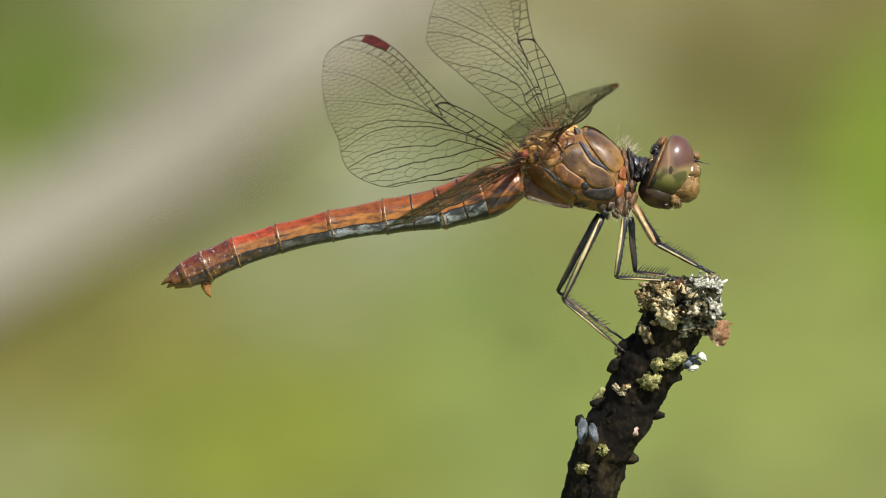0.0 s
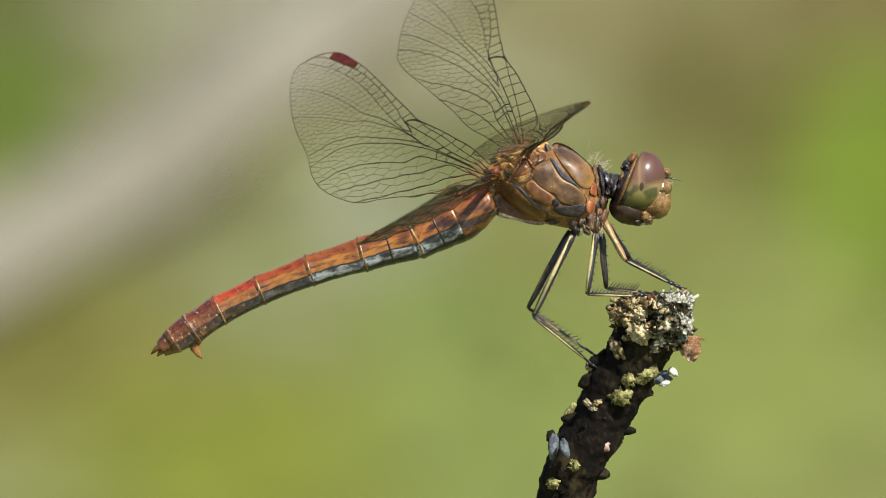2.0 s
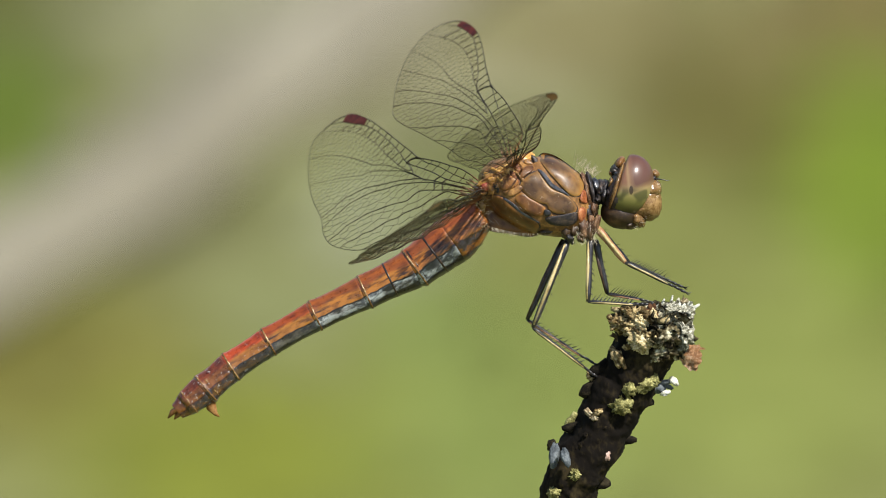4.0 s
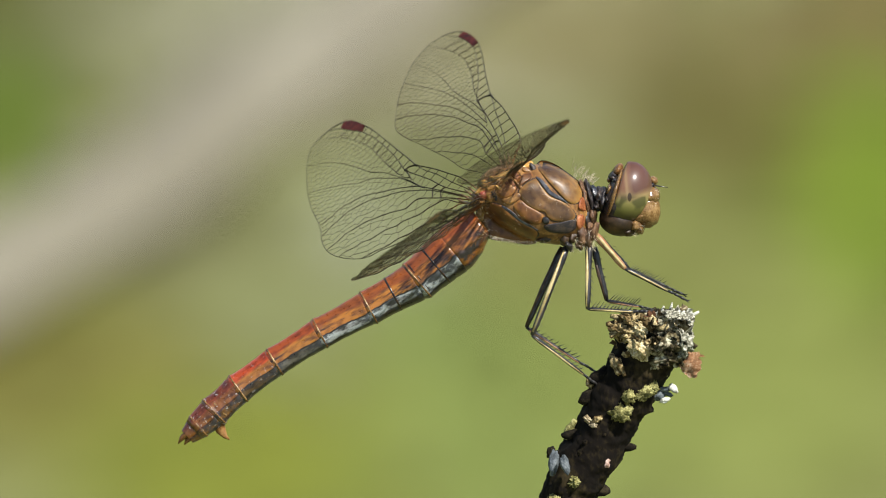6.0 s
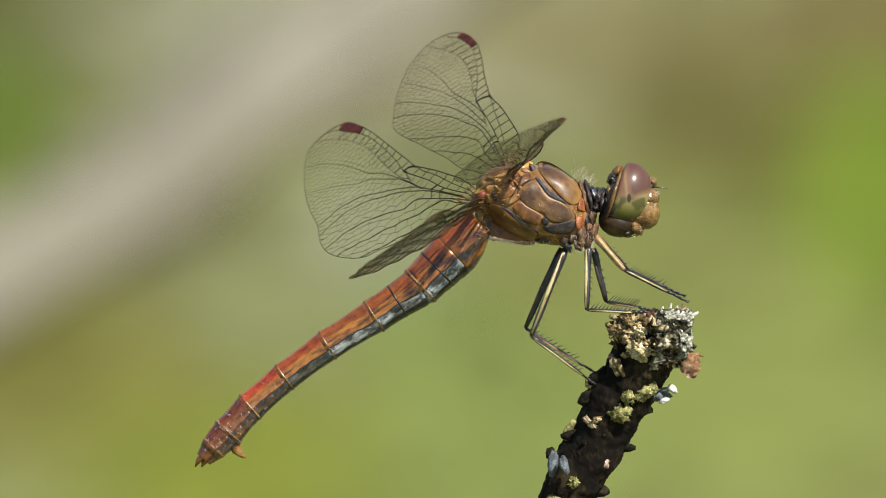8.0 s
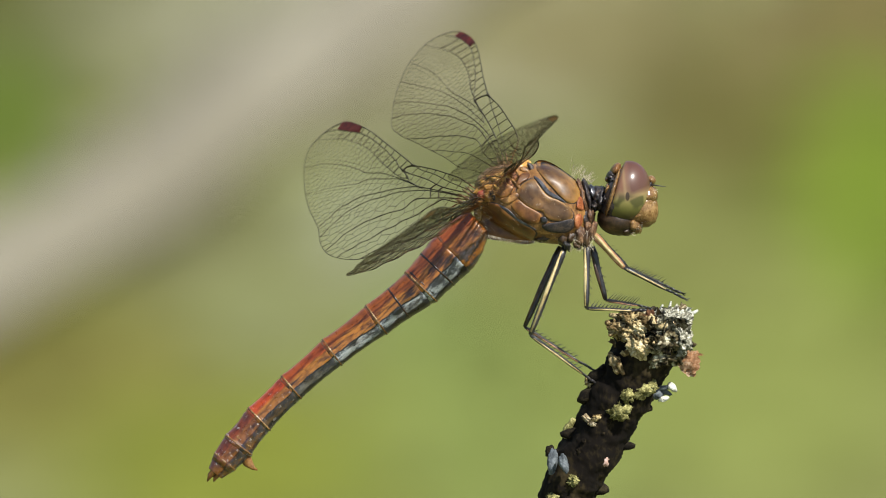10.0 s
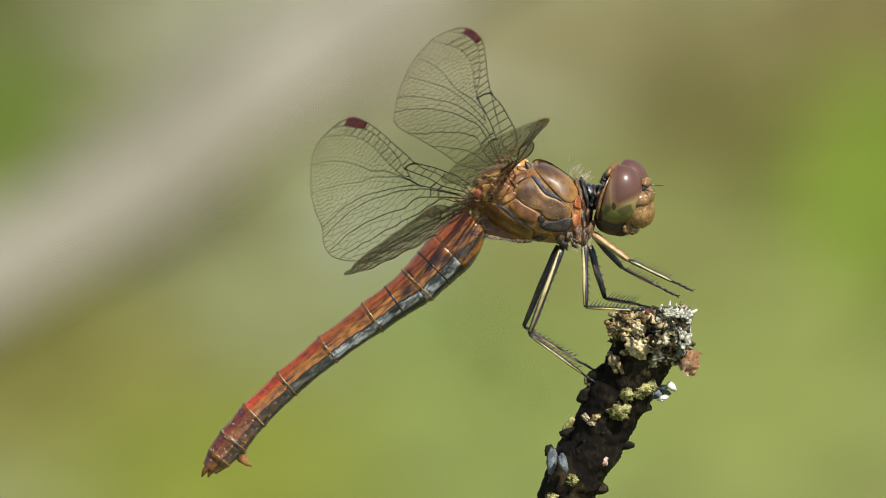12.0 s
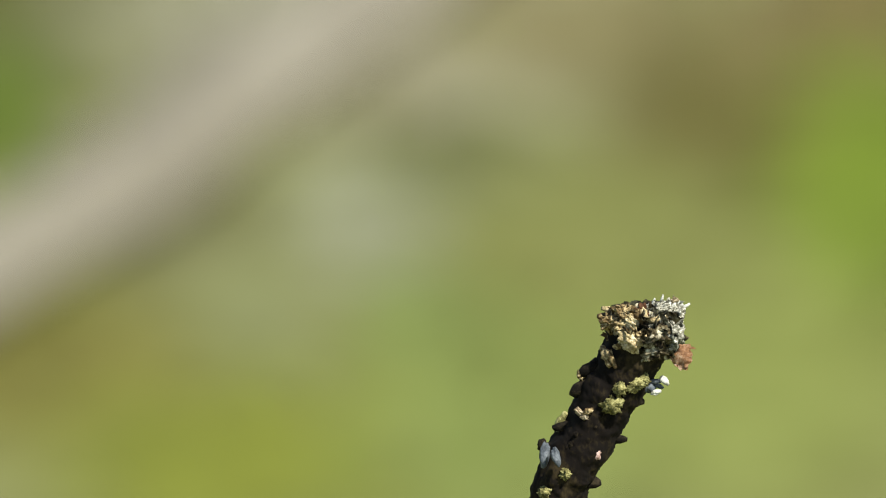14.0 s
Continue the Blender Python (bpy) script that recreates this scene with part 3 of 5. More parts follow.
    for i, (x, y, sink, rx, ry, rz, deg, mat, label) in enumerate((
            (1094, 582, 8, 17, 24, 14, 30, TAN_WOOD, "tan lobe of rotten wood"), (1117, 568, 8, 19, 24, 12, -20, TAN_WOOD, "tan lobe of rotten wood"),
            (1113, 590, 6, 16, 14, 13, 10, TAN_WOOD, "brown rotten wood"), (1132, 583, 2, 14, 12, 9, -35, CREAM_WOOD, "pale torn wood"),
            (1131, 615, 4, 19, 15, 16, -25, CREAM_WOOD, "cream lobe of torn wood"), (1156, 575, 16, 22, 16, 17, -30, RUST_WOOD, "red-brown hollow of rotten wood"),
            (1176, 561, 8, 22, 22, 11, 8, GREY_MOSS, "grey lichen lobe at the torn rim"), (1206, 568, 8, 18, 22, 17, 0, GREY_MOSS, "pale grey lichen lobe"),
            (1205, 600, 8, 17, 22, 24, 10, GREY_MOSS, "grey lichen lobe"), (1176, 604, 4, 24, 15, 19, 10, CRUST, "grey-green lichen lobe"),
            (1196, 628, 14, 16, 14, 15, 15, CRUST, "grey-green crust below the broken end"), (1150, 604, 10, 14, 12, 12, 0, TAN_WOOD, "brown rotten wood"), (1168, 630, 12, 24, 14, 17, 10, CRUST, "dark green-grey crust below the broken end"))):
        crusty("crown_lobe", mat, label, on_crown(x, y, sink), (rx, ry, rz), deg, 3.0 + 2 * i, 0.55, 64, 44, 0.14)

    def splinter(pts, wide, thick, mat, label):
        """A torn sliver of wood standing out of the broken end."""
        b = bmesh.new()
        rows = []
        n = 10
        for i in range(n + 1):
            s = i / n * (len(pts) - 1)
            k = min(int(s), len(pts) - 2)
            p = pts[k].lerp(pts[k + 1], s - k)
            along = (pts[k + 1] - pts[k]).normalized()
            side = along.cross(Vector((0, 1, 0.2))).normalized()
            out = side.cross(along)
            w = wide * (0.55 + 0.75 * math.sin(0.4 + 2.4 * i / n)) * (1 + 0.5 * noise.noise(p * 4000))
            rows.append([b.verts.new(p + side * (math.cos(a * math.pi / 4) * w * U) + out * (math.sin(a * math.pi / 4) * thick * U * (1 + 0.4 * noise.noise(p * 5000 + Vector((a, 0, 0)))))) for a in range(8)])
        grid_faces(b, rows)
        b.faces.new(rows[0])
        b.faces.new(rows[-1])
        part("splinter", b, mat, twig, label)

    splinter([on_crown(1140, 553, -2), on_crown(1149, 562, -2), on_crown(1158, 576, -8)], 6, 4, CREAM_WOOD, "pale splinter of torn wood")
    splinter([on_crown(1153, 574, -8), on_crown(1170, 580, -7), on_crown(1191, 572, -4)], 4, 4, CREAM_WOOD, "pale splinter of torn wood")
    splinter([on_crown(1128, 552, 0), on_crown(1138, 566, -5), on_crown(1152, 582, -6)], 5, 5, TAN_WOOD, "brown splinter of torn wood")
    splinter([at(1072, 572, -44), on_crown(1090, 574, -3), on_crown(1106, 586, -4)], 6, 4, TAN_WOOD, "tan splinter of torn wood")
    splinter([at(1080, 558, -40), on_crown(1098, 562, -3), on_crown(1112, 572, -4)], 5, 4, CREAM_WOOD, "tan splinter of torn wood")
    splinter([at(1116, 553, -50), on_crown(1120, 562, -3), on_crown(1127, 570, -4)], 4, 4, TAN_WOOD, "tan splinter of torn wood")
    splinter([on_bark(1087, 632, -3), on_bark(1095, 644, -4), on_bark(1104, 664, -1)], 4, 4, TAN_WOOD, "pale torn bark flake")
    splinter([on_bark(1080, 626, 2), on_bark(1086, 642, 1), on_bark(1096, 662, 2)], 6, 6, TAN_WOOD, "brown torn bark flake")
    splinter([on_bark(1001, 776, 4), on_bark(1006, 760, 1), on_bark(1017, 742, 2)], 6, 5, LICHEN, "yellowish strip of lichen")

    def leaflets(label, mat, n, box, size, seed, where):
        """Leafy lichen: little curled, lobed scales standing off the crust every way."""
        b = bmesh.new()
        rng = random.Random(seed)
        for i in range(n):
            x, y = rng.uniform(box[0], box[2]), rng.uniform(box[1], box[3])
            m = Matrix.Translation(where(x, y, rng.uniform(-7, 2))) @ pose(0, 0, 0, rng.uniform(-80, 40), rng.uniform(-60, 60), rng.uniform(-90, 90))
            s, curl = rng.uniform(*size), rng.uniform(0.4, 1.3)
            rows = []
            for r in range(4):
                flare = 1 + 0.3 * r * rng.uniform(0.3, 1)
                rows.append([b.verts.new(m @ (Vector(((c - 1.5) * 0.45 * flare, -curl * 0.10 * (r * r + (c - 1.5) ** 2), r * 0.42)) * s * U)) for c in range(4)])
            grid_faces(b, rows, closed=False)
        bmesh.ops.solidify(b, geom=b.faces[:], thickness=1.6 * U)
        tagged(part("leafy_lichen", b, mat, twig, label), kind="stuff")

    leaflets("curled grey-green lichen scales", CRUST, 40, (1150, 572, 1210, 628), (7, 14), 21, on_crown)
    leaflets("curled grey lichen scales", GREY_MOSS, 40, (1170, 550, 1217, 615), (6, 12), 22, on_crown)
    leaflets("white lichen tips", WHITE_LICHEN, 34, (1182, 552, 1216, 592), (4, 8), 23, on_crown)
    leaflets("tan crumbling scales", TAN_WOOD, 16, (1088, 566, 1150, 606), (4, 8), 24, on_crown)
    leaflets("cream crumbling scales", CREAM_WOOD, 5, (1092, 560, 1150, 625), (6, 10), 25, on_crown)
    leaflets("yellow-green lichen scales", LICHEN, 34, (1082, 680, 1152, 740), (3.5, 7), 26, lambda x, y, d: on_bark(x, 728 - (x - 1096) * 0.78 + (y - 710) * 0.35, d))

    for i, (x, y, rx, rz, deg) in enumerate(((1137, 689, 21, 15, 18), (1112, 699, 11, 11, 30), (1097, 728, 17, 14, 20), (1151, 683, 11, 10, 0),
                                             (1015, 852, 9, 8, 0), (978, 884, 10, 9, 0), (1044, 676, 8, 8, 0))):
        crusty("lichen_patch", LICHEN if i != 6 else TAN_WOOD, "yellow-green crusty lichen", on_bark(x, y, -2), (rx, 9, rz), deg, 20.0 + i, 0.6, 40, 28)
    for i, (x, y, rx, rz, deg) in enumerate(((1040, 742, 9, 5, -30), (1056, 741, 8, 5, 10), (1049, 751, 7, 4, -20), (1132, 730, 5, 4, 0))):
        crusty("bark_flake", TAN_WOOD if i % 2 else FLAKE, "pale torn bark scale", on_bark(x, y, 1), (rx, 6, rz), deg, 30.0 + i, 0.7, 30, 20)
    for i, (x, y, d, rx, rz, deg, mat, label) in enumerate((
            (1190, 686, -12, 10, 6, -38, WHITE_LICHEN, "white lichen lobe"), (1175, 707, -14, 9, 5, 20, WHITE_LICHEN, "white lichen lobe"), (1164, 698, 2, 12, 10, 0, BLUE_LICHEN, "blue-grey lichen lobe"),
            (1178, 694, 0, 14, 4, -30, BLUE_LICHEN, "blue-grey lichen lobe"), (1176, 660, -10, 8, 6, 0, LICHEN, "pale lichen lobe"),
            (978, 820, -4, 9, 21, -6, BLUE_LICHEN, "blue-grey lichen lobe"), (998, 820, -30, 8, 17, 12, BLUE_LICHEN, "blue-grey lichen lobe"), (974, 800, 14, 9, 11, 0, KNOB, "dark bud scar"))):
        b = bmesh.new()
        lump(b, (0, 0, 0), (rx * U, min(rx, rz) * 1.1 * U, rz * U), i * 1.7 + 3, 0.35, lean(deg), 26, 18, 1.0)
        part("lichen_lobe", b, mat, twig, label, Matrix.Translation(at(x, y, d)))
    for x, y, d in ((1190, 686, -12), (1175, 707, -14)):    # stalks that carry the white lobes
        b = bmesh.new()
        p, e = at(1148, 694, 4), at(x, y, d)
        tube(b, [p, p.lerp(e, 0.5) + Vector((0, 0, 2 * U)), e], [7 * U, 4.5 * U, 4 * U], 10)
        part("lichen_stalk", b, BLUE_LICHEN, twig, "blue-grey lichen stalk")
    b = bmesh.new()                                       # pale spiky lichen at the top
    rng = random.Random(6)
    for i in range(34):
        x, y = rng.uniform(1188, 1218), rng.uniform(552, 596)
        if i > 26:
            x, y = rng.uniform(1165, 1190), rng.uniform(546, 558)
        p = at(x, y, rng.uniform(-45, -10))
        e = p + Vector((rng.uniform(-0.1, 1), rng.uniform(-0.8, 0.2), rng.uniform(0.1, 1))).normalized() * rng.uniform(6, 15) * U
        tube(b, [p, (p + e) / 2, e], [rng.uniform(2, 4) * U, 2.6 * U, 1.6 * U], 5)
    for i in range(7):
        p = at(1196 + 4 * i, 566 - rng.uniform(0, 8), -50 + 5 * i)
        e = p + Vector((0.3 + 0.1 * i, -0.3, rng.uniform(0.5, 1))).normalized() * rng.uniform(14, 22) * U
        tube(b, [p, (p + e) / 2, e], [3.6 * U, 3.2 * U, 2 * U], 6)
    part("lichen_tuft", b, WHITE_LICHEN, twig, "pale branching lichen tuft")
    bits("pink_bud", PINK_KNOB, "small pinkish bud scar", [(1070, 816, 9, 13, -10)], -3)
    rng = random.Random(5)
    b = bmesh.new()                                       # peeling flake on the sunny side: a curled, torn plate
    rows = []
    for i in range(12):
        f = i / 11
        half = (13 + 10 * math.sin(f * 2.2)) * (1 + 0.25 * noise.noise(Vector((i * 0.7, 3, 1))))
        rows.append([b.verts.new(Vector(((-20 + 38 * f + 13 * f * noise.noise(Vector((i * 0.35, k * 1.3, 5)))) * U,
                                         (7 * math.sin(f * 3) + 6 * math.cos(k * 0.7) + 6 * noise.noise(Vector((i * 0.6, k * 0.8, 9)))) * U, (half * (k / 4.5 - 1) - 5 * f) * U))) for k in range(10)])
    grid_faces(b, rows, closed=False)
    bmesh.ops.solidify(b, geom=b.faces[:], thickness=2.5 * U)
    part("orange_flake", b, ORANGE_FLAKE, twig, "orange-brown peeling flake", Matrix.Translation(at(1222, 639, -34)) @ pose(0, 0, 0, 0, 14, 12))

    def shard(where, size, long, mat, seed, turn):
        """A chip of bark or lichen: a thin, broken, sharp-edged plate."""
        b = bmesh.new()
        lump(b, (0, 0, 0), (size * U, size * 0.35 * U, size * long * U), seed, 0.8, None, 9, 6, 2.4)
        part("crumb", b, mat, twig, "", Matrix.Translation(where) @ turn, smooth=False)

    for i in range(26):                                   # the broken end, bristling with chips
        f, a = rng.uniform(-0.035, 0.22), rng.uniform(math.pi * 0.85, math.pi * 2.15)
        ring = rng.uniform(0.2, 1.0) if f < 0.02 else 1.0
        c = axis_point(max(f, 0)) + Vector((math.cos(a) * 60 * U * ring, math.sin(a) * 60 * U * ring, math.cos(a) * 20 * U * ring - min(f, 0) * 200 * U))
        shard(c, rng.uniform(3, 7), rng.uniform(0.6, 1.9), rng.choice([GREY_MOSS, TAN_WOOD, FLAKE, TAN_WOOD, KNOB]), i + 40,
              pose(0, 0, 0, rng.uniform(-60, 60), rng.uniform(-70, 70), rng.uniform(-90, 90)))
    for i in range(26):                                   # roughness down the stem
        f, a = rng.uniform(0.2, 1.12), rng.uniform(math.pi * 0.95, math.pi * 2.05)
        w = twig_radius(f) * U
        c = axis_point(f) + Vector((math.cos(a) * w, math.sin(a) * w, math.cos(a) * w * 0.4))
        shard(c, rng.uniform(2.5, 6), rng.uniform(0.5, 1.7), rng.choice([KNOB, BARK, BARK, BARK, BARK]), i + 240,
              pose(0, 0, 0, rng.uniform(-60, 60), rng.uniform(-70, 70), rng.uniform(-90, 90)))


build_twig()

# ---- dragonfly ----
HUB = (951, 366)


def bd(x, y, d=0.0):
    """A place in the dragonfly's own space, about the middle of its thorax."""
    return Vector(((x - HUB[0]) * U, d * U, (HUB[1] - y) * U))


dragonfly = tagged(new("dragonfly"), "red-brown darter dragonfly with clear wings, perched on twig", "dragonfly")


CORE = [((944, 361), (108, 64, 61), 23), ((974, 350), (72, 62, 53), 38)]     # centre, half sizes, slope of the two swellings


def thorax_depth(x, y):
    """Half the thorax's thickness, in units, at a place of its side view."""
    best = 0.0
    for (cx, cy), (sx, sd, sz), deg in CORE:
        a = radians(deg)
        u, v = x - cx, y - cy
        p, q = u * math.cos(a) + v * math.sin(a), -u * math.sin(a) + v * math.cos(a)
        best = max(best, sd * math.sqrt(max(0.0, 1 - ((p / sx) ** 2 + (q / sz) ** 2) ** 1.7)))
    return best


def rounded(poly, n=40):
    """A closed smooth line through the corners."""
    out, m = [], len(poly)
    for i in range(n):
        s = i / n * m
        k, f = int(s), s % 1
        p0, p1, p2, p3 = (Vector(poly[(k + d) % m]) for d in (-1, 0, 1, 2))
        out.append(0.5 * (2 * p1 + (p2 - p0) * f + (2 * p0 - 5 * p1 + 4 * p2 - p3) * f * f + (3 * p1 - p0 - 3 * p2 + p3) * f ** 3))
    return out


def build_thorax():
    bm = bmesh.new()
    for (cx, cy), (sx, sd, sz), deg in CORE:
        ball(bm, bd(cx, cy), (sx * U, sd * U, sz * U), lean(-deg), 60, 40, shape=lambda n: 1 + 0.02 * noise.noise(n * 5))
    for v in bm.verts:                                      # flanks flatter than an egg's
        d = thorax_depth(v.co.x / U + HUB[0], HUB[1] - v.co.z / U)
        v.co.y = math.copysign(max(abs(v.co.y), d * U - 1.5 * U), v.co.y) if abs(v.co.y) > 3 * U else v.co.y
    thorax = part("thorax", bm, CORE_BROWN, dragonfly, "brown plated thorax with dark seams")

    def plate(name, poly, height, side, mat, grow=1.02):
        if height == 2.5:                                # the dark seam round a large plate
            plate("seam", poly, 0.4, side, CORE_BROWN if name == "middle_plate" else SUTURE, 1.115)
        bm = bmesh.new()
        edge = rounded(poly)
        mid = sum(edge, Vector((0, 0))) / len(edge)
        grow = 1.09 if height == 2.5 else grow
        edge = [mid + (e - mid) * grow for e in edge]
        rings, rows = 10, []
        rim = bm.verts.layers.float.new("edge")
        for i in range(rings + 1):
            r = max(i / rings, 0.03)
            row = []
            for e in edge:
                p = mid + (e - mid) * r
                d = thorax_depth(p.x, p.y) + height * (1 - r ** 6) - (3 if i == rings else 0) + 1.2 * noise.noise(Vector((p.x, p.y, 0)) * 0.05)
                v = bm.verts.new(bd(p.x, p.y, side * d))
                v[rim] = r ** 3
                row.append(v)
            rows.append(row if side < 0 else row[::-1])
        grid_faces(bm, rows)
        bm.faces.new(rows[0])
        part(name, bm, mat, thorax)

    for side in (-1, 1):
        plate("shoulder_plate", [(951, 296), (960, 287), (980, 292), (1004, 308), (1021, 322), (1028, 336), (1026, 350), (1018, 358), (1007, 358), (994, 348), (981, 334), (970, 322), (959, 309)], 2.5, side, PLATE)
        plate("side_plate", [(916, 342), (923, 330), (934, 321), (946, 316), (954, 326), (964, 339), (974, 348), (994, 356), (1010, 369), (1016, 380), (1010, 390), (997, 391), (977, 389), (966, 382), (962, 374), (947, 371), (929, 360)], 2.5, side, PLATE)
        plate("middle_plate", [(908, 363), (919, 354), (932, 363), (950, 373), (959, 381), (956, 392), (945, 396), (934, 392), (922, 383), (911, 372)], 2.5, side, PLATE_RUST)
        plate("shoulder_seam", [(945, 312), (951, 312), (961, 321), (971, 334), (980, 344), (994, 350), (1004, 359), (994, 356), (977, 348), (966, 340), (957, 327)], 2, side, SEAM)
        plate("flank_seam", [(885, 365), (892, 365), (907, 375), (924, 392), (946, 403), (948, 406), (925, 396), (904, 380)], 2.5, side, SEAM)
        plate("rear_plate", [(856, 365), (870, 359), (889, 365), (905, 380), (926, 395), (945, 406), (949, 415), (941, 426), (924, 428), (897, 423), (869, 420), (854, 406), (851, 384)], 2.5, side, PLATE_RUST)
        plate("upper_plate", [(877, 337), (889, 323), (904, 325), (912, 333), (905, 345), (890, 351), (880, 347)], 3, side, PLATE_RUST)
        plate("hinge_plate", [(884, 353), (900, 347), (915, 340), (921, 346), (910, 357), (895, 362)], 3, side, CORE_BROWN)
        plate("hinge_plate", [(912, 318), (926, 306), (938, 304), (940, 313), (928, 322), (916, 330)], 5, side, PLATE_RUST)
        for x, y, rx, rz, deg, mat in ((858, 330, 20, 4, 35, AMBER), (868, 321, 20, 4, 32, CORE_BROWN), (882, 312, 20, 4, 28, AMBER), (852, 340, 14, 4, 42, PLATE_RED),
                                       (862, 318, 14, 5, 40, PLATE_RED), (898, 306, 16, 4, 25, AMBER), (874, 330, 12, 3, 20, AMBER), (858, 342, 11, 6, 20, RED_BASE), (868, 333, 8, 5, -20, AMBER), (846, 352, 10, 6, 40, RED_BASE), (856, 354, 7, 5, 0, SUTURE), (866, 347, 6, 8, 10, AMBER), (888, 338, 3, 14, 50, AMBER), (902, 336, 3, 16, 30, PLATE_RED), (880, 318, 16, 4, -20, AMBER),
                                       (874, 345, 4, 9, 20, SUTURE), (898, 317, 8, 6, -30, AMBER), (910, 312, 5, 12, 25, PLATE_RED), (884, 327, 3, 11, 40, CORE_BROWN), (906, 326, 4, 11, 35, PLATE_RED),
                                       (920, 331, 3, 16, 40, CORE_BROWN), (930, 302, 9, 5, -30, CORE_BROWN), (942, 298, 4, 10, 25, SUTURE), (862, 326, 12, 5, -25, AMBER), (845, 365, 7, 10, 10, SUTURE), (848, 378, 6, 12, -10, AMBER)):
            b = bmesh.new()
            ball(b, bd(x, y, side * (thorax_depth(x, y) * 0.97 - 1)), (rx * 1.15 * U, 5 * U, rz * 1.15 * U), lean(deg), 20, 14,
                 shape=lambda n: 1 + 0.4 * noise.noise(n * 1.7 + Vector((x, y, 0))) + 0.14 * noise.noise(n * 4.5 + Vector((y, x, 0))))
            part("sclerite", b, mat, thorax)
        plate("collar_plate", [(1026, 348), (1033, 350), (1038, 361), (1035, 371), (1027, 371), (1021, 365)], 5, side, COLLAR)
        plate("collar_plate", [(1019, 383), (1028, 378), (1033, 385), (1032, 396), (1024, 406), (1018, 399)], 5, side, COLLAR)
        plate("spiracle", [(958, 384), (968, 384), (970, 393), (960, 395)], 5, side, LEG_BLACK)
        plate("dark_gap", [(960, 398), (990, 392), (1014, 386), (1019, 400), (1004, 412), (972, 410)], 2, side, SUTURE)
        for x, y, rx, rz, deg, mat in ((1008, 396, 8, 4, 25, SEAM), (984, 398, 14, 4, 12, LEG_BLACK), (966, 392, 6, 6, 0, LEG_BLACK), (970, 408, 14, 9, -20, FACE_DARK), (986, 414, 12, 10, 15, COXA), (964, 420, 16, 8, 10, FACE_DARK), (998, 420, 10, 14, 10, FACE_DARK), (1014, 402, 9, 7, 0, SUTURE), (1012, 418, 8, 12, -15, FACE_DARK), (1024, 432, 7, 9, 0, FACE_DARK), (1004, 432, 7, 12, 25, LEG_BLACK),
                                       (1028, 414, 11, 20, 10, COXA), (1038, 424, 8, 16, 5, FACE_DARK), (1048, 410, 8, 17, -25, COXA)):
            b = bmesh.new()
            ball(b, bd(x, y, side * 28), (rx * U, 15 * U, rz * U), lean(deg), 20, 14,
                 shape=lambda n: 1 + 0.38 * noise.noise(n * 1.6 + Vector((x, y, 0))) + 0.10 * noise.noise(n * 5 + Vector((y, x, 0))))
            part("coxa", b, mat, thorax)
    for x, y, rx, rz, deg, mat in ((1058, 347, 12, 18, -8, SUTURE), (1066, 352, 12, 22, -5, SUTURE), (1054, 362, 9, 12, 0, SUTURE), (1050, 340, 8, 14, 15, SEAM), (1042, 346, 7, 32, 14, SUTURE), (1034, 352, 9, 36, 16, COXA),
                                   (1036, 384, 11, 26, 10, SUTURE), (1046, 380, 9, 18, 0, COXA), (1040, 402, 12, 18, 0, COXA)):
        b = bmesh.new()
        ball(b, bd(x, y), (rx * U, 34 * U, rz * U), lean(deg), 26, 18, shape=lambda n: 1 + 0.22 * noise.noise(n * 2.5 + Vector((x, 0, 0))) + 0.12 * noise.noise(n * 7))
        part("neck", b, mat, thorax)
    for dx, dy, deg in ((0, 0, 0), (14, -3, 12)):           # ridge on the back between the wings
        b = bmesh.new()
        ball(b, bd(895 + dx, 312 + dy), (40 * U, 22 * U, 15 * U), lean(28 + deg), 30, 20, shape=lambda n: 0.95 + 0.15 * noise.noise(n * 2.4) + 0.1 * noise.noise(n * 6))
        part("back_ridge", b, AMBER, thorax)
    bm = bmesh.new()
    rng = random.Random(3)
    for i in range(1000):                                    # fine hair, longest below and at the neck
        zone = rng.random()
        if zone < 0.4:
            f = rng.random()
            x, y = 866 + 120 * f, 418 + 10 * math.sin(f * 3) - 3
            dirn, ln, d = Vector((rng.uniform(-0.6, 0.3), rng.uniform(-0.5, 0.3), -1)), rng.uniform(4, 10), rng.uniform(-40, 10)
        elif zone < 0.47:
            x, y = rng.uniform(1010, 1048), rng.uniform(290, 325)
            y = max(y, 286 + (x - 1000) * 0.8)
            dirn, ln, d = Vector((rng.uniform(-0.3, 1.2), rng.uniform(-0.8, 0.5), rng.uniform(0.4, 1.2))), rng.uniform(6, 24), rng.uniform(-40, 35)
        elif zone < 0.56:
            x, y = rng.uniform(845, 880), rng.uniform(335, 420)
            dirn, ln, d = Vector((-0.6, rng.uniform(-1, 0), rng.uniform(-0.6, 0.8))), rng.uniform(8, 18), -rng.uniform(20, 50)
        else:
            x, y = rng.uniform(1010, 1050), rng.uniform(400, 440)
            dirn, ln, d = Vector((rng.uniform(-0.6, 0.8), rng.uniform(-1, 0.1), -0.7)), rng.uniform(6, 14), -rng.uniform(10, 40)
        p = bd(x, y, d)
        e = p + dirn.normalized() * ln * U
        w = 1.0 if 0.4 <= zone < 0.47 else 0.55
        tube(bm, [p, (p + e) / 2 + Vector((rng.uniform(-1.5, 1.5) * U, 0, 0)), e], [0.34 * w * U, 0.26 * w * U, 0.1 * w * U], 3, caps=False)
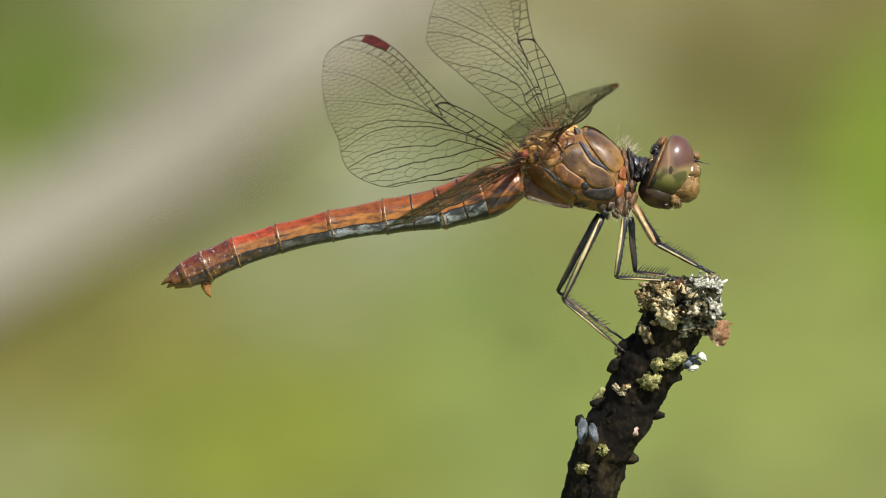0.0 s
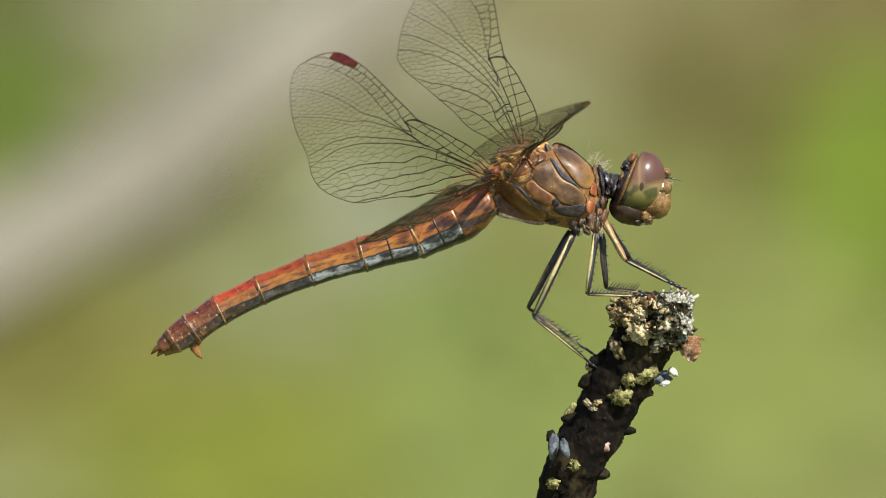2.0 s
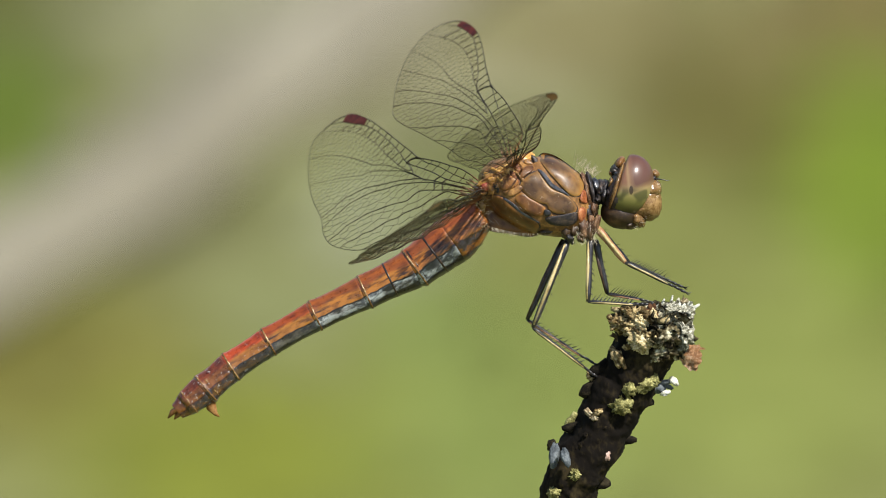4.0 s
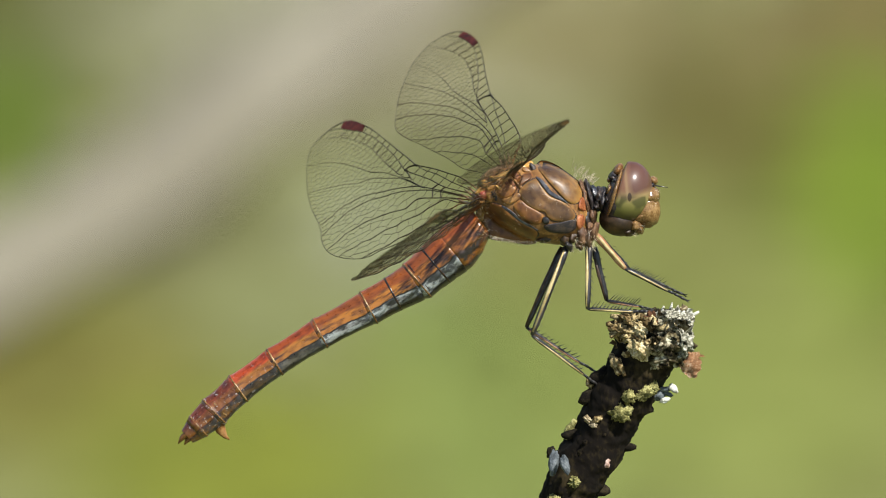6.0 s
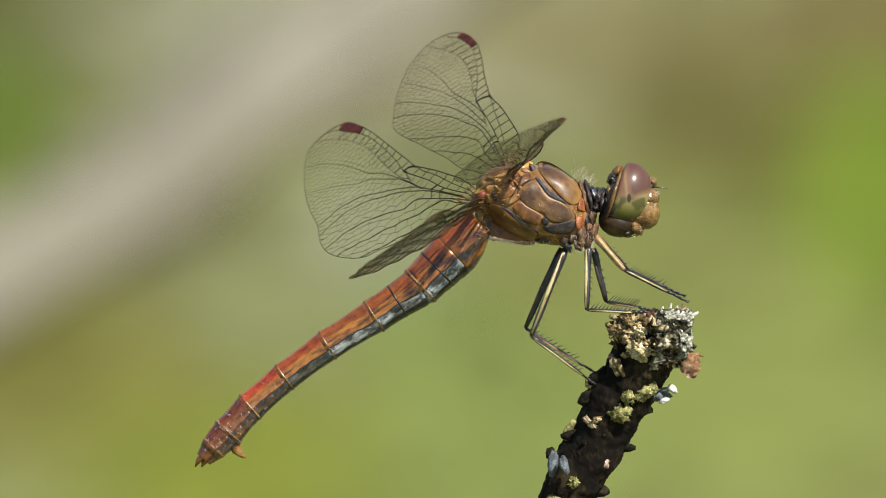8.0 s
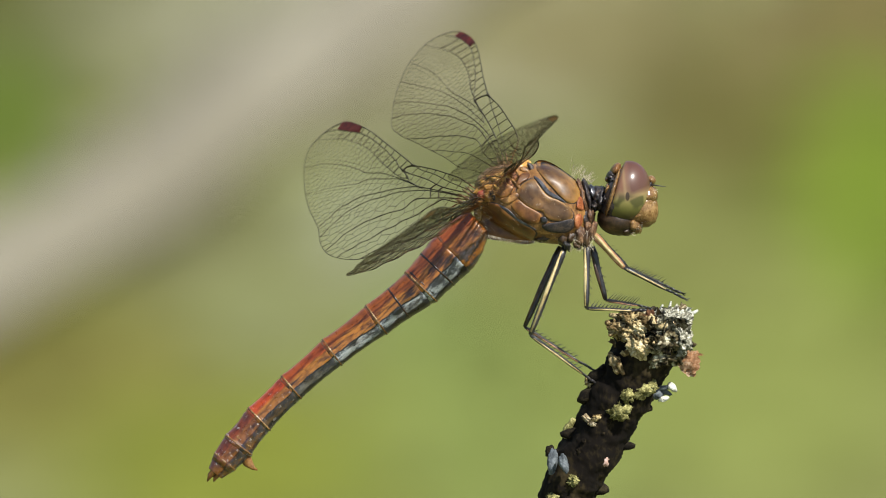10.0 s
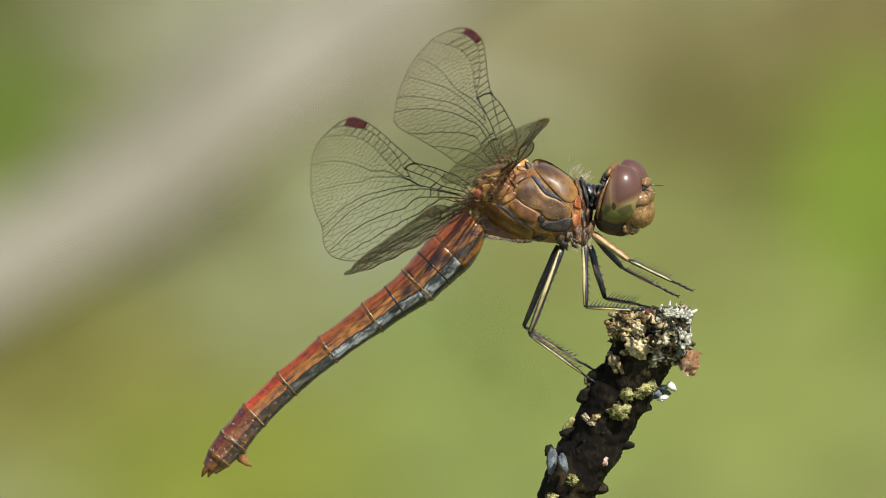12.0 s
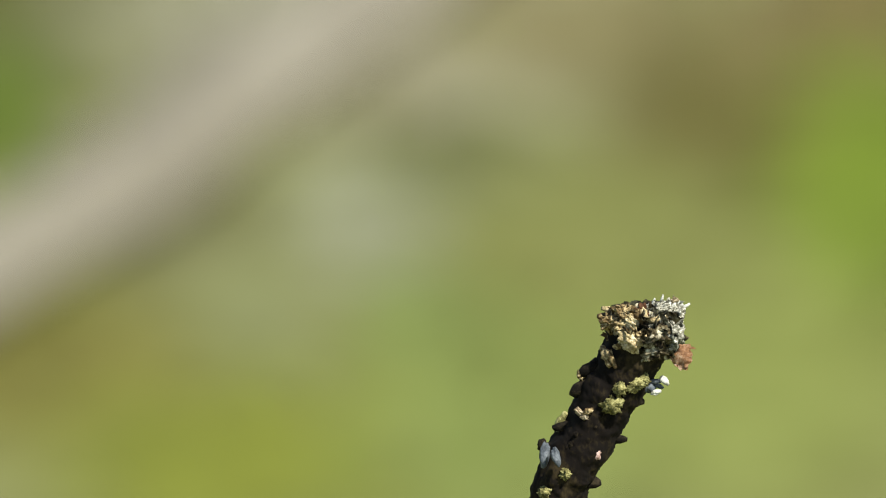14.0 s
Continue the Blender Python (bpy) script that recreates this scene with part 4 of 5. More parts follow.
    for i in range(700):                                   # golden fur between the wing roots
        f = rng.random()
        x, y = 838 + 74 * f + rng.uniform(-10, 10), 372 - 72 * f + rng.uniform(-14, 14)
        d = thorax_depth(x, y)
        p = bd(x, y, rng.choice((-1, -1, 1)) * max(d, 14) * rng.uniform(0.8, 1.05))
        e = p + Vector((rng.uniform(-1, 0.2), rng.uniform(-0.6, 0.1), rng.uniform(-0.2, 1))).normalized() * rng.uniform(7, 17) * U
        tube(bm, [p, e], [0.5 * U, 0.12 * U], 3, caps=False, mat=1)
    for i in range(130):                                   # short fuzz over the near and far flanks
        x, y, s = rng.uniform(855, 1025), rng.uniform(290, 425), rng.choice((-1, -1, 1))
        d = thorax_depth(x, y)
        if d > 15:
            p = bd(x, y, s * (d + 3))
            e = p + Vector((rng.uniform(-0.5, 0.7), s * rng.uniform(0.2, 0.8), rng.uniform(-0.8, 0.5))).normalized() * rng.uniform(5, 11) * U
            tube(bm, [p, e], [0.15 * U, 0.06 * U], 3, caps=False)
    part("hair", bm, [HAIR, FUR], thorax, "fine pale and golden hair")


build_thorax()


# head: built about the neck so that it can turn
NECK = (1062, 352)


def hd(x, y, d=0.0):
    return Vector(((x - NECK[0]) * U, d * U, (NECK[1] - y) * U))


def build_head():
    bm = bmesh.new()
    ball(bm, hd(1092, 348), (25 * U, 56 * U, 48 * U), lean(-17), 28, 20, shape=lambda n: 1 + 0.06 * noise.noise(n * 4))
    head = part("head", bm, SUTURE, dragonfly, "large round head with brown and green eyes")
    for side in (-1, 1):
        bm = bmesh.new()
        ball(bm, (0, 0, 0), (43 * U, 42 * U, 56 * U), None, 48, 36)
        for v in bm.verts:                                  # flat behind, where the eye ends in a pale rim
            if v.co.x < -15 * U:
                v.co.x = -15 * U + (v.co.x + 15 * U) * 0.22
            v.co = lean(-17) @ v.co
        part("compound_eye", bm, EYE_MAT, head, "glossy eye, brown above and green below", Matrix.Translation(hd(1108, 339, side * 20)))
    bm = bmesh.new()
    ball(bm, hd(1093, 389), (35 * U, 44 * U, 27 * U), lean(-14), 32, 22, shape=lambda n: 1 + 0.04 * noise.noise(n * 4))
    part("lower_jaw", bm, FACE_DARK, head, "dark brown lower lip")
    bm = bmesh.new()
    ball(bm, hd(1134, 361), (31 * U, 38 * U, 43 * U), lean(26), 32, 26, shape=lambda n: 1 + 0.04 * noise.noise(n * 4))
    part("face", bm, FACE, head, "ochre face")
    for x, y, rx, ry, rz, deg, mat, name in (
            (1147, 345, 20, 38, 19, 15, FACE, "forehead"), (1141, 360, 22, 37, 17, 22, FACE, "clypeus"), (1131, 380, 21, 33, 16, 30, FACE, "upper_lip"),
            (1122, 396, 16, 32, 14, 25, FACE, "mandible"), (1129, 402, 9, 26, 12, 20, FACE, "mandible"), (1108, 408, 14, 28, 9, -6, FACE_DARK, "mandible"),
            (1154, 318, 9, 16, 8, -20, FACE, "vertex"), (1150, 328, 7, 20, 9, -20, SUTURE, "vertex"),
            (1091, 300, 8, 30, 14, -30, CORE_BROWN, "occiput"), (1083, 311, 8, 32, 11, -20, SUTURE, "occiput"), (1076, 317, 4, 22, 5, 0, CORE_BROWN, "occiput"), (1085, 318, 5, 40, 6, -30, SEAM, "occiput"),
            (1076, 334, 5, 42, 14, -17, FACE, "occiput_edge"), (1073, 352, 6, 40, 14, -17, SUTURE, "occiput_edge"), (1085, 343, 7, 62, 50, -17, FACE, "occiput_rim")):
        bm = bmesh.new()
        rough = 0.17 if mat in (SUTURE, SEAM) or name == "mandible" else 0.07
        ball(bm, hd(x, y), (rx * U, ry * U, rz * U), lean(deg), 28, 20, shape=lambda n: 1 + rough * noise.noise(n * 2.6 + Vector((x, 0, 0))) + rough * 0.6 * noise.noise(n * 6 + Vector((x, 0, 0))))
        part(name, bm, mat, head)
    for side in (-1, 1):
        bm = bmesh.new()
        tube(bm, [hd(1150, 326, side * 14), hd(1160, 327, side * 17), hd(1180, 330, side * 24)], [3 * U, 1.2 * U, 0.4 * U], 6)
        part("antenna", bm, LEG_BLACK, head)
        bm = bmesh.new()
        ball(bm, hd(1150, 322, side * 9), (5 * U, 5 * U, 5 * U), None, 12, 8)
        part("ocellus", bm, LEG_BLACK, head)
    bm = bmesh.new()
    rng = random.Random(8)
    for i in range(230):
        f = 0.12 + 0.88 * rng.random()
        x, y = 1160 - 40 * f ** 1.5, 322 + 92 * f
        x += 4 * math.sin(f * 3)
        p = hd(x - 3, y, rng.uniform(-26, 14))
        e = p + Vector((rng.uniform(0.2, 1), rng.uniform(-0.7, 0.4), rng.uniform(-0.8, 0.5))).normalized() * rng.uniform(6, 13) * U
        tube(bm, [p, e], [0.3 * U, 0.1 * U], 3, caps=False)
    part("hair", bm, HAIR, head, "fine pale hair on the face")
    return head


head = build_head()

# abdomen: a row of stiff rings hinged on one another
JOINTS = [(856, 400), (801, 442), (737, 497), (651, 545), (565, 591), (485, 642), (421, 690), (379, 731), (351, 757), (332, 775)]
THICK = [84, 86, 72, 60, 54, 51, 53, 55, 45, 29]
ABD_MATS = [ABD_ROOT, ABD_BASE, ABD_FRONT, ABD_FRONT, ABD_MID, ABD_BACK, ABD_TAIL, ABD_TAIL, ABD_TAIL]
LENGTH = [math.dist(a, b) for a, b in zip(JOINTS, JOINTS[1:])]
SLOPE = [math.degrees(math.atan2(b[1] - a[1], a[0] - b[0])) for a, b in zip(JOINTS, JOINTS[1:])]


def ring_mesh(i):
    bm = bmesh.new()
    n, sides, ln = 30, 36, LENGTH[i] * U
    rows = []
    for k in range(n + 1):
        f = k / n
        r = (THICK[i] * (1 - f) + THICK[i + 1] * f) / 2
        if i == 0:
            r *= 0.86 + 0.14 * min(1, f * 2.2)
        r *= 1 - 0.055 * math.sin(math.pi * f) * (1 if 1 < i < 7 else 0)
        r *= 1 + (0.05 * max(0, (f - 0.78) / 0.22) ** 2 if 0 < i < 8 else 0)
        pinch = 7.0 / LENGTH[i]                             # rounded shoulder behind the joint
        if f < pinch:
            r *= 1 - 0.11 * (1 - f / pinch) ** 2
        row = []
        for q in range(sides):
            a = 2 * math.pi * q / sides
            y, z = math.cos(a), math.sin(a)
            keel = 1 + 0.05 * max(0, z) ** 6 + 0.03 * max(0, -z) ** 3
            bump = 1 + (0.05 if i > 5 else 0.025) * noise.noise(Vector((f * LENGTH[i] * 0.09, y * 2.2, z * 2.2 + i * 7))) + 0.015 * noise.noise(Vector((f * LENGTH[i] * 0.3, y * 6, z * 6 + i)))
            if i == 0 and z < 0:                            # belly drawn in towards the waist
                keel *= 1 - 0.50 * max(0, 1 - f / 0.9) ** 1.3
            row.append(bm.verts.new((-f * ln, y * r * bump * 0.86 * U, z * r * bump * keel * U)))
        rows.append(row)
    if i < 8:                                               # soft sleeve that reaches into the next ring
        rows.append([bm.verts.new((-ln - 9 * U, v.co.y * 0.86, v.co.z * 0.86)) for v in rows[-1]])
    grid_faces(bm, rows)
    bm.faces.new(rows[0])
    bm.faces.new(rows[-1])
    return bm


def rim_mesh(i, back=0.0):
    """The raised hind edge of a ring, or a fold some way in front of it."""
    bm = bmesh.new()
    r = (THICK[i + 1] + (THICK[i] - THICK[i + 1]) * back) / 2 * (0.915 if back and i > 1 else 0.965 if back else 1)
    rows = []
    for x, k in ((4.0, 0.99), (3.0, 1.05), (1.2, 1.065), (-0.8, 1.05), (-2.0, 0.93)):
        row = []
        for q in range(32):
            a = 2 * math.pi * q / 32
            z = math.sin(a)
            keel = 1 + 0.05 * max(0, z) ** 6 + 0.03 * max(0, -z) ** 3
            row.append(bm.verts.new((-LENGTH[i] * (1 - back) * U + x * 0.8 * U, math.cos(a) * r * k * 0.86 * U, z * r * k * keel * U)))
        rows.append(row)
    grid_faces(bm, rows)
    return bm


def abdomen_poses(base, mid, end):
    """Pose of every ring in the dragonfly's space: extra droop in degrees at the base, the middle and the end."""
    p, out = bd(*JOINTS[0]), []
    for i, (ln, sl) in enumerate(zip(LENGTH, SLOPE)):
        f = i / 6
        extra = base + (mid - base) * min(1, f * 2) if f < 0.5 else mid + (end - mid) * min(1, (f - 0.5) * 2)
        turn = Matrix.Rotation(-radians(sl + extra), 4, "Y")
        out.append(Matrix.Translation(p) @ turn)
        p = p - turn.to_3x3() @ Vector((ln * U, 0, 0))
    return out


rings = []
for i in range(9):
    rings.append(part("abdomen" if i == 0 else "abdomen_segment", ring_mesh(i), ABD_MATS[i], rings[0] if rings else dragonfly,
                      "slender red and ochre ringed abdomen" if i == 0 else ""))


def tail_details():
    """Rims, cerci and the pointed scale below the eighth ring, each joined to the ring that carries it."""
    for i in range(1, 8):
        bm = bmesh.new()
        bm.from_mesh(rings[i].data)
        for back, mi in (((0.0, 1), (5.5 / LENGTH[i], 3), (0.5, 3)) if i < 3 else ((0.0, 1), (5.0 / LENGTH[i], 3), (10.0 / LENGTH[i], 1))):
            other = rim_mesh(i, back)
            for f in other.faces:
                f.material_index = mi
            me = bpy.data.meshes.new("rim")
            other.to_mesh(me)
            other.free()
            bm.from_mesh(me)
        if i == 7:
            tube(bm, [(-6 * U, 0, -18 * U), (-13 * U, 0, -33 * U), (-14 * U, 0, -46 * U), (-12 * U, 0, -54 * U)],
                 [11 * U, 9 * U, 4 * U, 1 * U], 10, 0.6, mat=2)
        bm.to_mesh(rings[i].data)
        bm.free()
        for p in rings[i].data.polygons:
            p.use_smooth = True
        for mat in (RIM, TAIL_HORN, GROOVE):
            rings[i].data.materials.append(mat)
    bm = bmesh.new()
    bm.from_mesh(rings[8].data)
    for side, z, ln in ((-6, 4, 24), (6, 4, 24), (0, -5, 17)):
        tube(bm, [(-18 * U, side * U, z * U), (-(22 + ln * 0.5) * U, side * U * 0.9, (z + 1) * U), (-(22 + ln) * U, side * 0.8 * U, (z - 2) * U)],
             [6.5 * U, 5 * U, 1 * U], 8, mat=1)
    bm.to_mesh(rings[8].data)
    bm.free()
    for p in rings[8].data.polygons:
        p.use_smooth = True
    rings[8].data.materials.append(TAIL_HORN)


tail_details()


# ---- wings ----
def spline(ctrl, n):
    """A smooth line through control points, as n + 1 evenly spaced places."""
    c = [Vector(p) for p in ctrl]
    c = [2 * c[0] - c[1]] + c + [2 * c[-1] - c[-2]]
    fine = []
    for p0, p1, p2, p3 in zip(c, c[1:], c[2:], c[3:]):
        for i in range(12):
            f = i / 12
            fine.append(0.5 * (2 * p1 + (p2 - p0) * f + (2 * p0 - 5 * p1 + 4 * p2 - p3) * f * f + (3 * p1 - p0 - 3 * p2 + p3) * f ** 3))
    fine.append(c[-2])
    run = [0.0]
    for a, b in zip(fine, fine[1:]):
        run.append(run[-1] + (b - a).length)
    out, k = [], 0
    for i in range(n + 1):
        s = run[-1] * i / n
        while k < len(run) - 2 and run[k + 1] < s:
            k += 1
        out.append(fine[k].lerp(fine[k + 1], min(1.0, (s - run[k]) / max(run[k + 1] - run[k], 1e-9))))
    return out


def height(line, x):
    """Where a line that runs along the wing stands at x."""
    for a, b in zip(line, line[1:]):
        if x <= b.x:
            return a.y + (b.y - a.y) * max(0.0, min(1.0, (x - a.x) / max(b.x - a.x, 1e-6)))
    return line[-1].y


# Plan of each wing in drawing units: x out along the wing, y back. Front edge, hind edge and the chief veins from front to back.
FORE = dict(
    span=700, twist=(0.27, 0, -0.04), stigma=(574, 647), node=331,
    front=[(14, 3), (34, -10), (61, -23), (89, -29), (133, -29), (189, -25), (258, -19), (331, -8), (373, -9), (419, -11), (489, -17), (544, -20), (584, -19), (628, -10), (655, 2), (669, 16), (676, 38)],
    back=[(-10, 23), (51, 50), (101, 72), (148, 91), (206, 107), (272, 128), (339, 153), (375, 166), (404, 174), (430, 175), (464, 167), (511, 154), (568, 133), (615, 110), (649, 85), (670, 62), (676, 38)],
    sub=[(21, 7), (99, 0), (188, -4), (262, -5), (331, -8)],
    radius=[(22, 11), (103, 8), (189, 9), (271, 13), (351, 19), (407, 8), (461, -2), (521, -8), (564, -9), (612, 0), (642, 10), (662, 25)],
    chief=[[(321, 17), (393, 18), (471, 12), (542, 15), (604, 33), (668, 67)],
           [(284, 15), (352, 29), (435, 52), (487, 60), (553, 73), (629, 102)],
           [(241, 18), (346, 38), (408, 53), (469, 75), (515, 99), (571, 132)],
           [(18, 14), (145, 17), (198, 20), (274, 33), (333, 48), (392, 71), (440, 100), (484, 132), (501, 157)],
           [(17, 15), (146, 23), (234, 32), (286, 48), (350, 74), (402, 106), (436, 140), (453, 169)],
           [(11, 18), (123, 38), (195, 42), (254, 70), (294, 100), (327, 135), (352, 158)],
           [(5, 23), (81, 40), (142, 56), (196, 80), (236, 106), (265, 126)]])
HIND = dict(
    span=690, twist=(0.12, -5, -0.08), stigma=(540, 616), node=274,
    front=[(14, -4), (65, -8), (105, -9), (141, -6), (194, -2), (245, 4), (274, 8), (315, 4), (376, -1), (439, -7), (502, -12), (545, -13), (595, -10), (622, 1), (639, 18), (646, 42)],
    back=[(-15, 27), (5, 56), (37, 87), (71, 116), (94, 144), (118, 166), (128, 190), (142, 208), (160, 222), (196, 232), (237, 235), (279, 227), (312, 215), (359, 196), (435, 175), (503, 150), (571, 118), (621, 88), (643, 64), (646, 42)],
    sub=[(16, 2), (48, 2), (123, 5), (182, 5), (237, 9), (274, 8)],
    radius=[(10, 5), (40, 7), (129, 19), (197, 20), (287, 26), (344, 15), (412, 5), (482, -1), (532, 0), (570, 6), (613, 13), (638, 25)],
    chief=[[(253, 34), (285, 39), (372, 31), (451, 20), (518, 19), (579, 27), (639, 46)],
           [(245, 39), (342, 47), (391, 60), (439, 63), (497, 70), (553, 84), (588, 106)],
           [(186, 39), (278, 43), (326, 56), (370, 72), (392, 88), (422, 102), (465, 126), (497, 152)],
           [(10, 10), (133, 29), (204, 40), (242, 52), (284, 74), (323, 95), (350, 121), (360, 151), (353, 182), (349, 198)],
           [(7, 12), (129, 31), (195, 45), (251, 69), (296, 99), (324, 129), (329, 163), (320, 194), (314, 213)],
           [(6, 14), (129, 44), (174, 61), (188, 88), (211, 107), (238, 129), (259, 164), (261, 196), (251, 232)],
           [(0, 18), (48, 32), (102, 41), (122, 70), (143, 97), (173, 138), (191, 178), (204, 214), (202, 231)],
           [(-3, 21), (41, 34), (69, 61), (92, 103), (116, 143), (134, 183), (147, 210)],
           [(-7, 24), (36, 46), (47, 74), (63, 108), (86, 138)]])


def wing_plan(shape, seed):
    """Outline, chief veins and the net of cells, which lie in rows along the chief veins."""
    from mathutils.geometry import delaunay_2d_cdt
    rng = random.Random(seed)
    L = shape["span"]
    front, back = spline(shape["front"], 100), spline(shape["back"], 100)
    radius, sub = spline(shape["radius"], 70), spline(shape["sub"], 40)
    chief = [spline(c, 44) for c in shape["chief"]]

    def inside(p):
        return -10 < p.x < front[-1].x and height(front, p.x) <= p.y <= height(back, p.x)

    def cell(x):
        f = max(0.0, min(1.0, x / L / 0.62))
        return 26.0 - 15.0 * f * f * (3 - 2 * f)

    guides = [radius] + chief + [back]
    marks = [(p, i) for i, g in enumerate(guides) for p in g]
    seeds = []
    for row in range(7):                                    # rows of cells, the ones beside the veins first
        for i, g in enumerate(guides):
            for side in (-1, 1):
                run, want = 0.0, rng.uniform(2, 10)
                for a, b in zip(g, g[1:]):
                    run += (b - a).length
                    if run < want:
                        continue
                    h = cell(a.x)
                    run, want = 0.0, h * rng.uniform(0.95, 1.35)
                    d = (b - a).normalized()
                    q = a + Vector((-d.y, d.x)) * side * h * (0.42 + 0.86 * row)
                    if not inside(q) and i != len(guides) - 1 and row:
                        continue
                    if not inside(q) and row:
                        continue
                    if row and min(marks, key=lambda m: (m[0] - q).length_squared)[1] != i:
                        continue
                    if all((q - o).length_squared > (h * 0.74) ** 2 for o in seeds):
                        seeds.append(q)
    for a, b in zip(front[::3], front[3::3]):               # ghosts outside the front edge
        d = (b - a).normalized()
        seeds.append(a + Vector((d.y, -d.x)) * 9)
    res = delaunay_2d_cdt(seeds, [], [], 0, 1e-6)
    vs, fs = res[0], res[2]
    centre, edge = [], {}
    for n, f in enumerate(fs):
        a, b, c = (vs[i] for i in f)
        dd = 2 * (a.x * (b.y - c.y) + b.x * (c.y - a.y) + c.x * (a.y - b.y))
        if abs(dd) < 1e-9:
            centre.append(None)
            continue
        ux = (a.length_squared * (b.y - c.y) + b.length_squared * (c.y - a.y) + c.length_squared * (a.y - b.y)) / dd
        uy = (a.length_squared * (c.x - b.x) + b.length_squared * (a.x - c.x) + c.length_squared * (b.x - a.x)) / dd
        centre.append(Vector((ux, uy)))
        for i, j in ((0, 1), (1, 2), (2, 0)):
            edge.setdefault(tuple(sorted((f[i], f[j]))), []).append(n)
    net = []
    for pair in edge.values():
        if len(pair) != 2 or centre[pair[0]] is None or centre[pair[1]] is None:
            continue
        a, b = centre[pair[0]], centre[pair[1]]
        if not inside(a):
            a, b = b, a
        if not inside(a):
            continue
        if not inside(b):
            lo, hi = 0.0, 1.0
            for _ in range(12):
                m = (lo + hi) / 2
                lo, hi = (m, hi) if inside(a.lerp(b, m)) else (lo, m)
            b = a.lerp(b, lo)
        mid = (a + b) / 2
        if 0.5 < (a - b).length < 60 and (mid.x > radius[-1].x or mid.y > height(radius, mid.x) + 1):
            net.append((a, b))
    return dict(L=L, front=front, back=back, chief=chief, radius=radius, sub=sub, net=net, shape=shape)


def build_wing(name, plan, side, stigma_mat):
    """side -1: the wing towards the lens. Local X runs out along the wing, Y back, Z along its upper side (mirrored for the other side)."""
    L, shape = plan["L"], plan["shape"]
    k0, k1, k2 = shape["twist"]
    front, back, radius, sub = plan["front"], plan["back"], plan["radius"], plan["sub"]

    def lift(p):
        """Lays the plan on the twisted, arched and slightly pleated sheet of the wing."""
        u = max(0.0, min(1.0, p.x / L))
        z = k0 * p.y * (1 - p.x / L) + k1 * math.sin(math.pi * u) + k2 * p.y * p.y / 100 + 1.6 * math.sin(p.y * 0.16) * (1 - u)
        return Vector((p.x * U, p.y * U, -side * z * U))

    bm = bmesh.new()
    rows = [[bm.verts.new(lift(a.lerp(b, k / 16))) for k in range(17)] for a, b in zip(front, back)]
    grid_faces(bm, rows, closed=False)
    wing = part(name, bm, MEMBRANE, dragonfly, "clear net-veined wing")
    bm = bmesh.new()

    def strand(a, b, r):
        pa, pb = lift(a), lift(b)
        d = (pb - pa).normalized()
        s = d.cross(Vector((0, 0, 1))).normalized()
        n = Vector((0, 0, 1))
        ra = [bm.verts.new(p + s * r * U * c + n * r * U * e) for p in (pa, pb) for c, e in ((1, -0.7), (-1, -0.7), (0, 1.1))]
        for i in range(3):
            j = (i + 1) % 3
            bm.faces.new((ra[i], ra[j], ra[3 + j], ra[3 + i]))

    def line(pts, r0, r1):
        n = len(pts) - 1
        for i, (a, b) in enumerate(zip(pts, pts[1:])):
            if (a - b).length > 0.01:
                strand(a, b, r0 + (r1 - r0) * i / n)

    for a, b in plan["net"]:
        strand(a, b, 0.42 - 0.20 * min(1.0, (a.x + b.x) / 1.6 / L))
    line(front, 1.2, 0.8)
    line(back, 0.7, 0.5)
    line(radius, 1.2, 0.7)
    line(sub, 0.9, 0.9)
    for i, pts in enumerate(plan["chief"]):
        line(pts, 0.85 if i < 3 else 1.2, 0.28 if i < 3 else 0.5)
    node = shape["node"]

    def rung(x, top, low, r, slant=0.0):
        strand(Vector((x, height(top, x))), Vector((x + slant, height(low, x + slant))), r)

    rng = random.Random(int(L))
    x = 48.0
    while x < node - 12:                                    # rungs between the front edge and the two veins behind it
        rung(x, front, sub, 0.75)
        rung(x + 3, sub, radius, 0.6)
        x += rng.uniform(30, 42)
    x = node + 30
    while x < shape["stigma"][0] - 10:
        rung(x, front, radius, 0.7, rng.uniform(-4, 4))
        x += rng.uniform(24, 38)
    x = node + 40
    while x < shape["stigma"][1]:
        rung(x, radius, plan["chief"][0], 0.6, rng.uniform(-3, 3))
        x += rng.uniform(22, 32)
    knot = Vector((node, height(front, node)))
    bend = Vector((node + 16, height(radius, node + 16)))
    line([knot, knot.lerp(bend, 0.5) + Vector((7, 0)), bend, plan["chief"][0][0]], 1.5, 1.1)
    strand(knot + Vector((-5, 0)), knot + Vector((6, 1)), 2.6)
    strand(bend + Vector((-6, 0)), bend + Vector((4, 0)), 2.4)
    line([plan["chief"][0][0], plan["chief"][1][0], plan["chief"][2][0]], 1.1, 1.0)
    ma, cu = plan["chief"][3], plan["chief"][5]
    for x in (0.30, 0.37):                                  # bridge and triangle near the root
        p = radius[int(70 * x * 0.62)]
        line([p, min(ma, key=lambda q: abs(q.x - p.x - 5)), min(cu, key=lambda q: abs(q.x - p.x + 12))], 1.2, 1.1)
    part("vein_net", bm, VEIN, wing, "fine dark wing veins")["kind"] = "stuff"
    bm = bmesh.new()
    s0, s1 = shape["stigma"]
    top, low = [], []
    for i in range(11):
        x = s0 + (s1 - s0) * i / 10
        a = Vector((x, height(front, x)))
        b = Vector((x - 6, height(radius, x - 6)))
        for zz, rowlist in ((1.6, top), (-1.6, low)):
            rowlist.append([bm.verts.new(lift(p) + Vector((0, 0, zz * U))) for p in (a, a.lerp(b, 0.5), b)])
